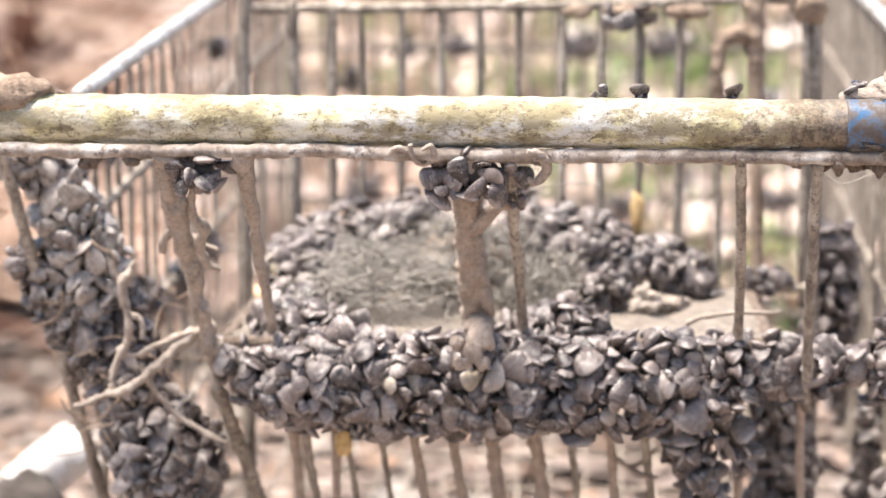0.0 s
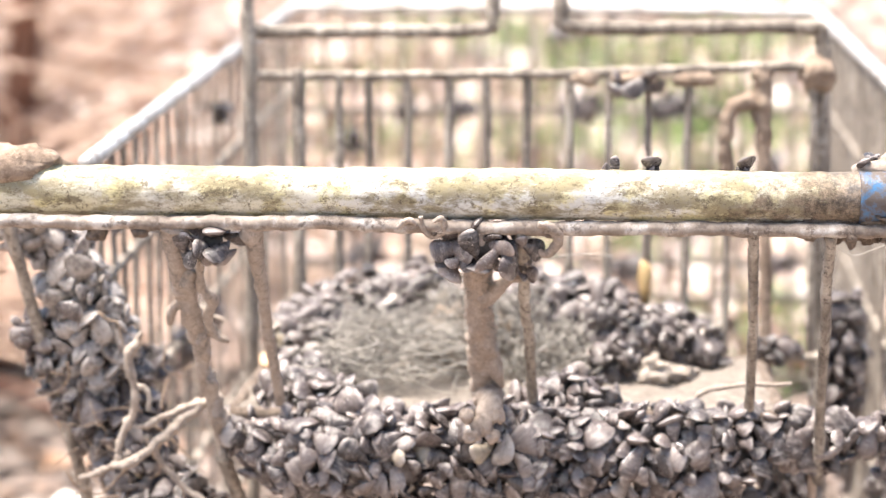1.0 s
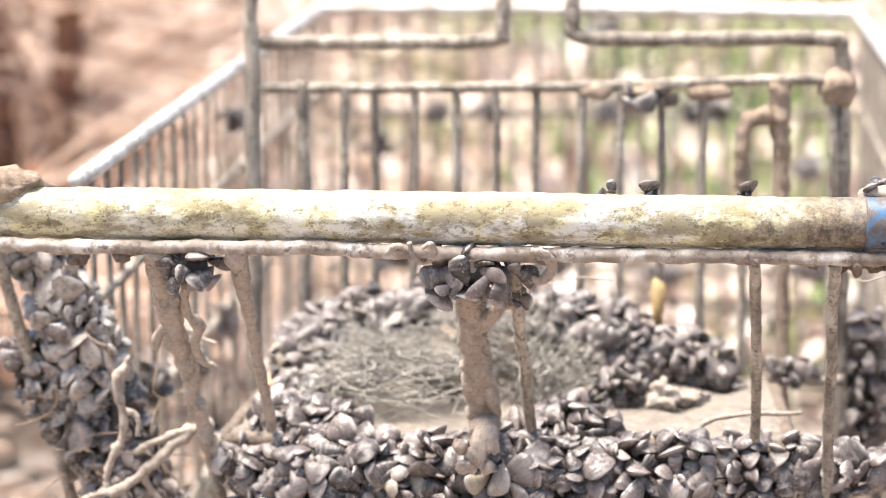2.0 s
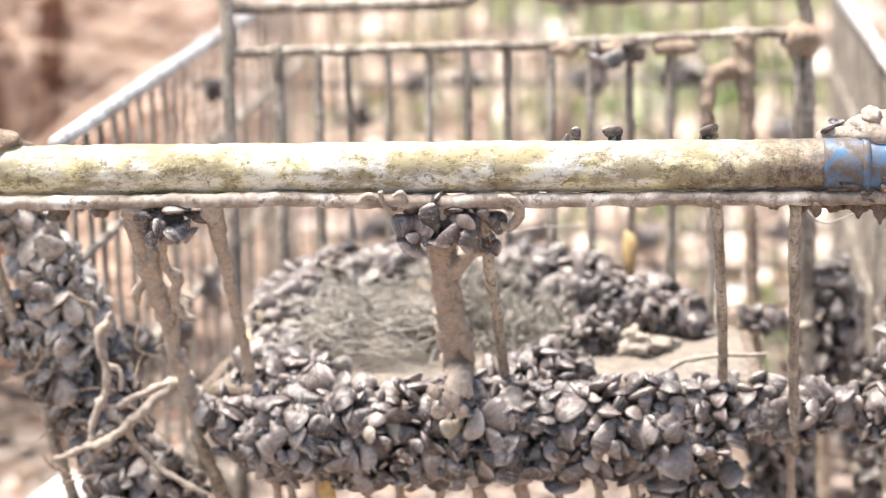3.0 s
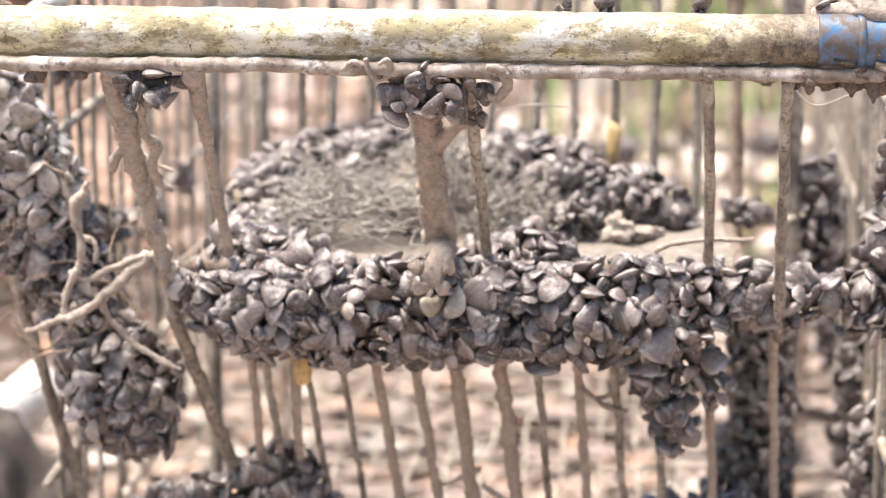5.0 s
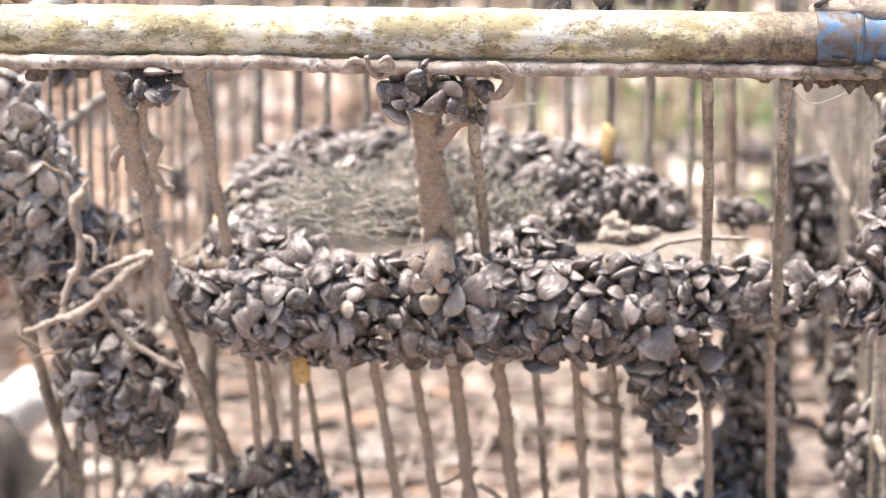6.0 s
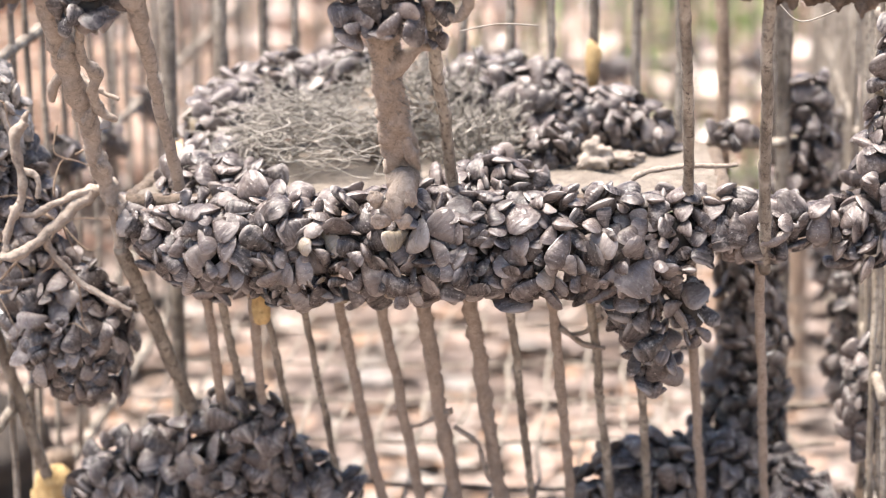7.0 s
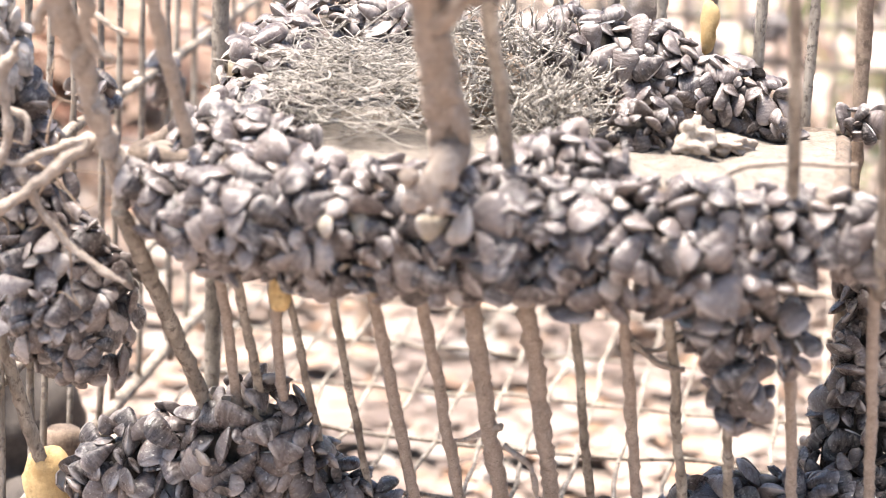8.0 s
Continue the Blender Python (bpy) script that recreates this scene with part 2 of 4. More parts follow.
# ---- mussels ----
def mussel_mesh(k, height, thick, bend):
    """A closed mussel one long: pointed beak at x = 0, rounded lip at x = 1, a seam where the two valves meet."""
    us = (0.0, 0.05, 0.14, 0.28, 0.45, 0.62, 0.78, 0.9, 0.97, 1.0)
    segs = 14
    vs, fs = [], []
    for u in us:
        h = 0.5 * height * (u + 0.005) ** 0.74 * max(0.0, 1.0 - u ** 4.4) ** 0.5 * 1.40 + 0.004
        w = 0.45 * thick * (u + 0.02) ** 0.55 * max(0.0, 1.0 - u ** 2.3) ** 0.75 * 1.52 + 0.003
        mid = bend * math.sin(math.pi * u) - 0.06 * height * u
        for j in range(segs):
            a = 2 * math.pi * j / segs
            s, c = math.sin(a), math.cos(a)
            keel = 1.0 + 0.18 * max(0.0, -c)
            y = mid + h * c * (1.12 if c > 0 else 0.80)
            z = w * keel * math.copysign(abs(s) ** (1.95 if c > 0 else 1.2), s)
            if j in (0, segs // 2):
                y += 0.012 * h * (1 if c > 0 else -1)
            vs.append((u, y, z))
    for i in range(len(us) - 1):
        for j in range(segs):
            q = (j + 1) % segs
            fs.append((i * segs + j, (i + 1) * segs + j, (i + 1) * segs + q, i * segs + q))
    fs.append(tuple(range(segs)))
    fs.append(tuple(range(len(us) * segs - 1, (len(us) - 1) * segs - 1, -1)))
    me = bpy.data.meshes.new("mussel")
    me.from_pydata(vs, [], fs)
    me.polygons.foreach_set("use_smooth", [True] * len(me.polygons))
    me.materials.append(SHELL)
    # the lip and the beak's seam stay sharp
    ids = {(i * segs + j, (i + 1) * segs + j) for i in range(len(us) - 1) for j in (0, segs // 2)}
    sharp = me.attributes.new("sharp_edge", "BOOLEAN", "EDGE")
    for e in me.edges:
        if tuple(sorted(e.vertices)) in ids:
            sharp.data[e.index].value = True
    return me


def valve_mesh():
    """An empty half shell with a hollow inside."""
    nu, nv = 9, 9
    vs, fs = [], []
    for side, k in ((1, 1.0), (-1, 0.86)):
        for i in range(nu):
            u = i / (nu - 1)
            h = 0.28 * (u + 0.02) ** 0.6 * max(0.0, 1 - u ** 4) ** 0.5 * 1.5 + 0.01
            for j in range(nv):
                a = math.pi * j / (nv - 1)
                vs.append((0.03 * (1 - k) + u * (0.5 + 0.5 * k), h * math.cos(a), 0.22 * k * math.sin(a) * (u + 0.05) ** 0.5 * max(0.0, 1 - u ** 3) ** 0.5 * 1.3))
    m = nu * nv
    for i in range(nu - 1):
        for j in range(nv - 1):
            a, b, c, d = i * nv + j, (i + 1) * nv + j, (i + 1) * nv + j + 1, i * nv + j + 1
            fs += [(a, b, c, d), (m + d, m + c, m + b, m + a)]
        for j in (0, nv - 1):
            a, b = i * nv + j, (i + 1) * nv + j
            fs.append((a, m + a, m + b, b))
    me = bpy.data.meshes.new("mussel_valve")
    me.from_pydata(vs, [], fs)
    me.polygons.foreach_set("use_smooth", [True] * len(me.polygons))
    me.materials.append(SHELL)
    me.materials.append(NACRE)
    for p in me.polygons:
        p.material_index = int(p.vertices[0] >= m)
    return me


MUSSELS = [mussel_mesh(0, 0.66, 0.40, 0.04), mussel_mesh(1, 0.74, 0.38, 0.07), mussel_mesh(2, 0.60, 0.42, -0.05), mussel_mesh(3, 0.80, 0.38, 0.0), mussel_mesh(4, 0.70, 0.44, 0.09), mussel_mesh(5, 0.76, 0.34, 0.02)]
SILTED = []
for me in MUSSELS:
    SILTED.append(me.copy())
    SILTED[-1].materials[0] = SHELL_SILT
VALVE = valve_mesh()


def place_mussel(parent, p, axis, out, size, kinds):
    """One mussel with its beak near p, its length along axis and a flank towards out."""
    x = axis.normalized()
    z = (out - x * out.dot(x)).normalized()
    y = z.cross(x)
    valve = random.random() < 0.08
    ob = new("mussel_valve" if valve else "mussel", VALVE if valve else random.choice(kinds))
    ob.parent = parent
    m = Matrix((x, y, z)).transposed().to_4x4()
    ob.matrix_basis = Matrix.Translation(p - x * size * 0.5) @ m @ Matrix.Diagonal((size, size * random.uniform(0.9, 1.12), size * random.uniform(0.9, 1.1), 1))
    return ob


def cluster(label, path, radii, count, size=0.017, group="mussel clusters", arc=((0, -0.95, 0.3), -0.35), spread=0.43, kinds=MUSSELS):
    """Mussels crowded on a lumpy core along a line. arc: (direction, cosine) keeps only the side that faces it."""
    n = max(6, int(sum((Vector(path[i + 1]) - Vector(path[i])).length for i in range(len(path) - 1)) / 0.006))
    core = thing("mussel_cluster", label, "mussel cluster", group)
    # core fills the gaps; its near-black colour stands in for shade between shells
    part("core", tube(path, [r * 0.60 for r in radii], 12, n, 0.3, 60), DARK_FILL, core, "lumpy core coloured near-black as the shade between the shells")
    line = spline(path, 60)
    done = []
    tries = 0
    while len(done) < count and tries < count * 90:
        tries += 1
        s = random.random()
        p = line[min(59, int(s * 60))]
        k = min(58, int(s * 59))
        t = (line[k + 1] - line[k]).normalized()
        d = Vector((random.gauss(0, 1), random.gauss(0, 1), random.gauss(0, 1)))
        if 0.06 < s < 0.94:
            d -= t * d.dot(t) * 0.8
        d.normalize()
        if arc and d.dot(Vector(arc[0])) < arc[1]:
            continue
        r = along(radii, s) * (1 + 0.22 * noise.noise(p * 70 + d * 2))
        q = p + d * r * random.uniform(0.85, 1.08)
        sz = size * min(1.6, max(0.5, random.gauss(1.09, 0.26)))
        if any((q - o).length < spread * (sz + z) * 0.5 for o, z in done):
            continue
        done.append((q, sz))
        tang = d.cross(Vector((random.gauss(0, 1), random.gauss(0, 1), random.gauss(0, 1)))).normalized()
        if tang.z > 0.3 and random.random() < 0.5:
            tang = -tang
        axis = tang + d * random.choice((0.3, 0.6, 0.9, 1.4) if kinds is SILTED or max(radii) < 0.0135 else (0.15, 0.3, 0.5, 0.8, 1.2))
        flank = d + 0.38 * Vector((random.gauss(0, 1), random.gauss(0, 1), random.gauss(0, 1)))
        place_mussel(core, q, axis, flank, sz, kinds)
    return core


# ---- ground ----
def ground_z(x, y):
    rise = 0.0 if y < 0.8 else 0.13 * (y - 0.8)
    if y > 6:
        rise = 0.13 * 5.2 + 0.5 * (1 - math.exp(-(y - 6) * 0.13 / 0.5))
    z = -0.47 + rise
    if abs(x) < 12 and -8 < y < 14:
        z += 0.03 * noise.noise((x * 2.2, y * 2.2, 0)) + 0.012 * noise.noise((x * 8, y * 8, 3))
    return z


def make_ground():
    near = [-3 + i * 0.06 for i in range(101)]
    xs = [-3000, -300, -60, -15, -6] + near + [6, 15, 60, 300, 3000]
    ys = [-3000, -300, -60, -15, -5] + [-2 + i * 0.06 for i in range(134)] + [7, 9, 12, 20, 60, 300, 3000]
    vs = [(x, y, ground_z(x, y)) for y in ys for x in xs]
    w = len(xs)
    fs = [(j * w + i, j * w + i + 1, (j + 1) * w + i + 1, (j + 1) * w + i) for j in range(len(ys) - 1) for i in range(w - 1)]
    tagged(part("ground", (vs, fs), SOIL), "brown woodland soil rising behind the trolley", "ground", kind="structure")


def leaf_geo(p, yaw, tilt, size, curl):
    """A curled dead leaf: a pointed oval blade, folded along its midrib."""
    m = Matrix.Translation(p) @ Euler((tilt[0], tilt[1], yaw)).to_matrix().to_4x4()
    vs, fs = [], []
    for i, (u, w) in enumerate(((-0.5, 0.03), (-0.3, 0.24), (-0.05, 0.34), (0.22, 0.25), (0.5, 0.02))):
        lift = curl * (4 * u * u - 0.3)
        ww = w * (1 + 0.25 * math.sin(i * 7.3 + yaw * 5))
        for v, z in ((-ww, 0.5 * ww * curl + lift * 0.4), (0, -0.02 + lift * 0.4), (ww, 0.45 * ww * curl + lift * 0.4)):
            vs.append(m @ (Vector((u, v, z)) * size))
    for i in range(4):
        for j in range(2):
            fs.append((i * 3 + j, i * 3 + j + 1, (i + 1) * 3 + j + 1, (i + 1) * 3 + j))
    return vs, fs


def make_litter():
    vs, fs = [], []
    for k in range(9000):
        y = -0.3 + 5.6 * random.random() ** 0.9
        x = random.uniform(-1.0 - 0.12 * y, 0.85 + 0.12 * y)
        if y < 1.5:
            continue
        size = random.choice((0.03, 0.04, 0.05, 0.065, 0.08)) * random.uniform(0.8, 1.2)
        g = leaf_geo((x, y, ground_z(x, y) + random.uniform(0.004, 0.04)), random.uniform(0, 6.3),
                     (random.gauss(0, 0.5), random.gauss(0, 0.5)), size, random.uniform(-0.2, 1.1))
        n = len(vs)
        vs += g[0]
        fs += [tuple(i + n for i in f) for f in g[1]]
    for k in range(5000):
        x, y = random.uniform(-3, 3), random.uniform(-2.2, 6)
        if -0.7 < x < 0.7 and -0.3 < y < 5:
            continue
        g = leaf_geo((x, y, ground_z(x, y) + random.uniform(0.004, 0.03)), random.uniform(0, 6.3), (random.gauss(0, 0.4), random.gauss(0, 0.4)), random.uniform(0.04, 0.08), random.uniform(-0.2, 1.0))
        n = len(vs)
        vs += g[0]
        fs += [tuple(i + n for i in f) for f in g[1]]
    tagged(part("leaf_litter", (vs, fs), LEAF), "deep litter of curled brown and cream dead leaves", "leaf litter", kind="stuff")
    # litter under the trolley: the shade there is painted in as darker leaves
    vs, fs = [], []
    for k in range(9000):
        x, y = random.uniform(-1.05, 0.85), random.uniform(0.0, 1.9)
        g = leaf_geo((x, y, ground_z(x, y) + random.uniform(0.002, 0.010)), random.uniform(0, 6.3), (random.gauss(0, 0.09), random.gauss(0, 0.09)), random.uniform(0.022, 0.06), random.uniform(-0.05, 0.22))
        n = len(vs)
        vs += g[0]
        fs += [tuple(i + n for i in f) for f in g[1]]
    tagged(part("leaf_mould", (vs, fs), SHADED_LITTER), "broken brown leaves under the trolley, coloured darker as in shade", "leaf litter", kind="stuff")


def make_grass():
    geos = []
    for cx, cy, n in ((-0.29, 2.7, 70), (-0.03, 2.7, 80), (0.12, 3.4, 150), (0.32, 3.6, 160), (0.0, 3.8, 140), (-0.22, 3.9, 110), (0.36, 3.0, 130), (0.2, 2.9, 100), (0.46, 4.0, 160), (-0.38, 3.4, 60), (0.15, 2.2, 60), (0.34, 1.6, 90), (0.3, 2.3, 90), (0.6, 2.6, 120)):
        for _ in range(n):
            x, y = random.gauss(cx, 0.09), random.gauss(cy, 0.12)
            h = random.uniform(0.05, 0.13)
            a = random.uniform(0, 6.3)
            lean = random.uniform(0.1, 0.6) * h
            z = ground_z(x, y)
            dx, dy = math.cos(a), math.sin(a)
            w = 0.0045
            vs, fs = [], []
            for i, s in enumerate((0.0, 0.4, 0.75, 1.0)):
                ww = w * (1 - s) + 0.0004
                p = Vector((x + dx * lean * s * s, y + dy * lean * s * s, z + h * s))
                vs += [p + Vector((-dy * ww, dx * ww, 0)), p + Vector((dx * ww * 0.4, dy * ww * 0.4, -0.3 * ww)), p + Vector((dy * ww, -dx * ww, 0))]
                if i:
                    b = i * 3
                    fs += [(b - 3, b - 2, b + 1, b), (b - 2, b - 1, b + 2, b + 1)]
            geos.append((vs, fs))
    tagged(part("grass", join(*geos), GRASS), "sparse tufts of fresh green grass in dead leaves", "grass", kind="stuff")


def make_dead_stems():
    """Dry stalks and fallen twigs over the litter."""
    geos = []
    for k in range(560):
        y = random.uniform(1.5, 4.6)
        x = random.uniform(-1.0 - 0.1 * y, 0.35 * random.random() + 0.1) if k % 3 else random.uniform(-0.6, 1.1)
        z = ground_z(x, y)
        a, tilt, ln = random.uniform(0, 6.3), abs(random.gauss(0.25, 0.35)), random.uniform(0.12, 0.5)
        d = Vector((math.cos(a) * math.cos(tilt), math.sin(a) * math.cos(tilt), math.sin(tilt)))
        b = Vector((random.gauss(0, 0.07), random.gauss(0, 0.07), random.gauss(0.02, 0.05)))
        p = Vector((x, y, z + 0.005))
        r = random.uniform(0.0012, 0.0035)
        geo = tube([p, p + d * ln * 0.5 + b * ln * 2, p + d * ln], [r, r * 0.8, r * 0.4], 5, 8)
        if y < 2.2:
            tagged(part("twig", geo, TWIG), "dry pale stalk lying in the dead leaves", "twig", "fallen twigs")
        else:
            geos.append(geo)
    tagged(part("fallen_twigs", join(*geos), TWIG), "tangle of dry pale stalks and fallen twigs", "twigs", kind="stuff")


def make_shrub(base, height, seed):
    random.seed(seed)
    z = ground_z(base[0], base[1])
    b = Vector((base[0], base[1], z - 0.03))
    ob = thing("shrub", "leafless reddish-brown shrub with a tangle of thin stems", "shrub")
    for k in range(4):
        a = random.uniform(0, 6.3)
        lean = Vector((math.cos(a), math.sin(a), 0)) * random.uniform(0.04, 0.16)
        s = b + lean * 0.8
        part("trunk", tube([s, s + lean * 0.4 + Vector((0, 0, height * 0.45)), s + lean * 1.6 + Vector((0, 0, height))], [0.030, 0.020, 0.012], 10, 20, 0.3, 30, 0.02), BARK, ob)
    for k in range(170):
        a = random.uniform(0, 6.3)
        o = Vector((math.cos(a), math.sin(a), 0))
        s = b + o * 0.05 + Vector((0, 0, random.uniform(0.05, height * 0.9)))
        ln = random.uniform(0.2, 0.55)
        up = random.uniform(-0.35, 0.5)
        part("stem", tube([s, s + o * ln * 0.5 + Vector((random.gauss(0, 0.06), random.gauss(0, 0.06), up * ln * 0.7)), s + o * ln + Vector((random.gauss(0, 0.1), 0, up * ln))],
                          [0.0045, 0.003, 0.0014], 6, 10, 0.2, 60), STRAW if k % 3 else BARK, ob)


make_ground()
make_litter()
make_grass()
make_dead_stems()
make_shrub((-0.77, 2.1), 0.6, 5)
make_shrub((-1.0, 2.7), 0.7, 6)
make_shrub((-0.72, 1.5), 0.25, 7)
random.seed(11)

log = part("log", tube([(-0.52, 0.45, -0.47), (-0.36, 0.45, -0.345), (-0.29, 0.45, -0.285)], [0.026, 0.024, 0.020], 14, 24, 0.12, 30), LOGM)
tagged(log, "bleached pale broken log leaning beside the trolley", "log")


# made-up mass: stands in for an unidentified dark area left of the trolley
clod = thing("dark_mass", "made-up dark mass standing in for the dark area beside the trolley", "mud clod")
part("lump", lump_blob((-0.300, 0.33, -0.385), (0.052, 0.05, 0.098), 0.35, 22, 26, 34), DARK_FILL, clod)
part("lump", lump_blob((-0.25, 0.30, -0.43), (0.06, 0.05, 0.05), 0.35, 24, 22, 30), DARK_FILL, clod)

# ---- trolley ----
trolley = thing("shopping_trolley", "abandoned wire shopping trolley crusted with dried mud and mussels", "shopping trolley")


def wire(parent, a, b, r=0.0027, lump=0.12, mat=None, name="wire", steps=None, wander=0.0012, mid=None):
    pts = [a, b] if mid is None else [a, *mid, b]
    ln = (Vector(b) - Vector(a)).length
    return part(name, tube(pts, r, 8, steps or max(6, int(ln / 0.0035)), lump * 1.5, 260, wander), mat or WIRE, parent)


# handle with its sleeve; slid before the basket towards EYE, mid-walk, and shrunk to fit the camera's view
EYE = Vector((0.125, -1.22, 0.075))
FIT_VIEW = Matrix.Translation(EYE * 0.05) @ Matrix.Diagonal((0.95, 0.95, 0.95, 1))
handle = part("handle", tube([(-0.262, 0, 0.002), (0.0, 0, 0), (0.30, 0, -0.003)], 0.0138, 24, 180, 0.05, 90), PAINT, trolley, "push bar with flaking cream and yellow paint")
part("sleeve", tube([(0.2275, 0, -0.002), (0.26, 0, -0.0025), (0.305, 0, -0.003)], [0.0148, 0.0150, 0.0150], 24, 40, 0.03, 100), BLUE, handle, "muddy blue plastic end sleeve")
part("band", tube([(0.2475, 0, -0.002), (0.2515, 0, -0.002)], [0.0160, 0.0160], 24, 3), BLUE, handle)
part("mud_crust", lump_blob((-0.235, 0.002, 0.014), (0.038, 0.017, 0.013), 0.3, 70, 20, 30), MUD, handle, "grey mud cake on the bar")
part("mud_crust", lump_blob((0.268, 0.004, 0.013), (0.040, 0.014, 0.010), 0.3, 70, 20, 30), MUD_GREY, handle)
for cx, cy, cz, w in ((0.254, 0.0, 0.021, 0.006), (0.262, 0.004, 0.020, 0.008), (0.276, 0.002, 0.018, 0.010)):
    part("mud_crust", lump_blob((cx, cy, cz), (w, 0.007, 0.006), 0.5, 130, 18, 24), MUD_GREY, handle)
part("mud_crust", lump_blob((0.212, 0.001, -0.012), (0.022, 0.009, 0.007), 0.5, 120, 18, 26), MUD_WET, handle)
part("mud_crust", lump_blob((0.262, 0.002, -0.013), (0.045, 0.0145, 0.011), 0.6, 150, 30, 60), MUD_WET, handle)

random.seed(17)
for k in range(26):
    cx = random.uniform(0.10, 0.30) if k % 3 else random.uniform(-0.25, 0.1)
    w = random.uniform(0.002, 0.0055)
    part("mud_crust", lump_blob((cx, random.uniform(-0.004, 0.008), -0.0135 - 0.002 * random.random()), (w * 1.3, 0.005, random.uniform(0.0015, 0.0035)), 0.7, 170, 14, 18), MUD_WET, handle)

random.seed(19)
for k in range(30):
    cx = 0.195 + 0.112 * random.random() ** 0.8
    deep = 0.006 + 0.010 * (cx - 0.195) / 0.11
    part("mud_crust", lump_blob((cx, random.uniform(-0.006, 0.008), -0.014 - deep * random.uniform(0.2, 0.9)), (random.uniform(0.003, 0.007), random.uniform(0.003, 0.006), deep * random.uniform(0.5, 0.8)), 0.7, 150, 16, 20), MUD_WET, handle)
handle.matrix_basis = FIT_VIEW

# gate under the handle: it leans, its rail in front of the push bar and its foot in the row of mussels
def on_gate(x, z, out=0.0):
    """A point of the leaning gate: a point of an upright plane, slid on its line to EYE to keep its place in view; out:
    how far before it.
    """
    y = -0.072 + 0.096 * min(1.0, max(0.0, (-0.018 - z) / 0.115)) - out
    return EYE + (Vector((x, 0.026, z)) - EYE) * ((y - EYE.y) / (0.026 - EYE.y))


gate = part("gate", tube([on_gate(-0.25, -0.0172), on_gate(-0.1, -0.0178), on_gate(0.05, -0.0203), on_gate(0.28, -0.0215)], 0.0037, 12, 160, 0.34, 140, 0.001), RAIL, trolley, "hinged wire gate under the push bar")
STALK = [on_gate(x, z) for x, z in ((0.0205, -0.020), (0.0225, -0.042), (0.0252, -0.066), (0.0275, -0.089), (0.0312, -0.112))] + [Vector((0.0345, -0.012, -0.1130)), Vector((0.0340, -0.024, -0.1160)), Vector((0.0318, -0.033, -0.1205))]
stalk = part("wire", tube(STALK, [0.0070, 0.0080, 0.0066, 0.0076, 0.0084, 0.0076, 0.0064, 0.0064, 0.0040], 32, 200, 0.34, 130, 0.0016), MUD_BROWN, gate, "wire thickly coated in brown mud, spreading at its foot")
for pts, r in (([on_gate(0.026, -0.060, 0.003), on_gate(0.034, -0.055, 0.003), on_gate(0.041, -0.0495, 0.002), on_gate(0.048, -0.0490)], [0.0060, 0.0042, 0.0026, 0.0022]),
               ([on_gate(0.018, -0.040, 0.006), on_gate(0.022, -0.047, 0.008), on_gate(0.027, -0.046, 0.006)], [0.0024, 0.0034, 0.0022]),
               ([on_gate(0.032, -0.095, 0.006), on_gate(0.035, -0.104, 0.008), on_gate(0.038, -0.111, 0.006)], [0.0022, 0.0036, 0.0020])):
    part("mud_crust", tube(pts, r, 12, 34, 0.35, 140), MUD_BROWN, gate)
for c, size in (((0.0310, -0.0360, -0.1215), (0.0060, 0.0036, 0.0054)), ((0.0228, -0.0350, -0.1165), (0.0034, 0.0034, 0.0042)), ((0.0392, -0.0360, -0.1170), (0.0035, 0.0035, 0.0044)), ((0.0252, -0.0372, -0.1268), (0.0044, 0.0026, 0.0040)), ((0.0362, -0.0372, -0.1275), (0.0036, 0.0026, 0.0042))):
    part("mud_crust", lump_blob(c, size, 0.5, 190, 22, 30), MUD_BROWN, gate)
# fine hairs of dried weed that stand out from the stalk
random.seed(27)
hairs = []
stalk_line = spline(STALK, 60)
for k in range(2400):
    q = stalk_line[random.randrange(6, 40)]
    d = Vector((random.gauss(0, 1), random.gauss(-0.3, 0.7), random.gauss(0, 0.4))).normalized()
    hairs.append(tube([q + d * 0.0058, q + d * random.uniform(0.0082, 0.0096) + Vector((0, 0, random.gauss(0, 0.0006)))], [0.00012, 0.00007], 3, 2))
part("hairs", join(*hairs), FIBRE, stalk, "pale fuzz of dried weed")

wire(gate, on_gate(0.0455, -0.020), on_gate(0.0580, -0.137), 0.0031, 0.22)
wire(gate, on_gate(0.174, -0.020), on_gate(0.1755, -0.14), 0.0028, 0.16)
wire(gate, on_gate(0.215, -0.024), on_gate(0.213, -0.165), 0.0030, 0.16)
muddy = part("wire", tube([on_gate(x, z) for x, z in ((-0.1465, -0.019), (-0.142, -0.045), (-0.134, -0.073), (-0.126, -0.102), (-0.120, -0.135), (-0.116, -0.157))], [0.0066, 0.0060, 0.0054, 0.0046, 0.0038, 0.0034], 18, 130, 0.42, 120, 0.003), MUD_GREY, gate, "wire thickly coated in grey-brown mud")
part("mud_ridge", tube([on_gate(x, z, 0.004) for x, z in ((-0.131, -0.036), (-0.1315, -0.053), (-0.1245, -0.062), (-0.1265, -0.073), (-0.1225, -0.082), (-0.115, -0.086))], [0.0016, 0.0026, 0.0034, 0.0026, 0.0030, 0.0012], 10, 60, 0.45, 170), MUD_GREY, muddy)
part("mud_ridge", tube([on_gate(x, z, 0.003) for x, z in ((-0.142, -0.062), (-0.147, -0.069), (-0.148, -0.076))], [0.0020, 0.0030, 0.0014], 10, 30, 0.45, 170), MUD_GREY, muddy)
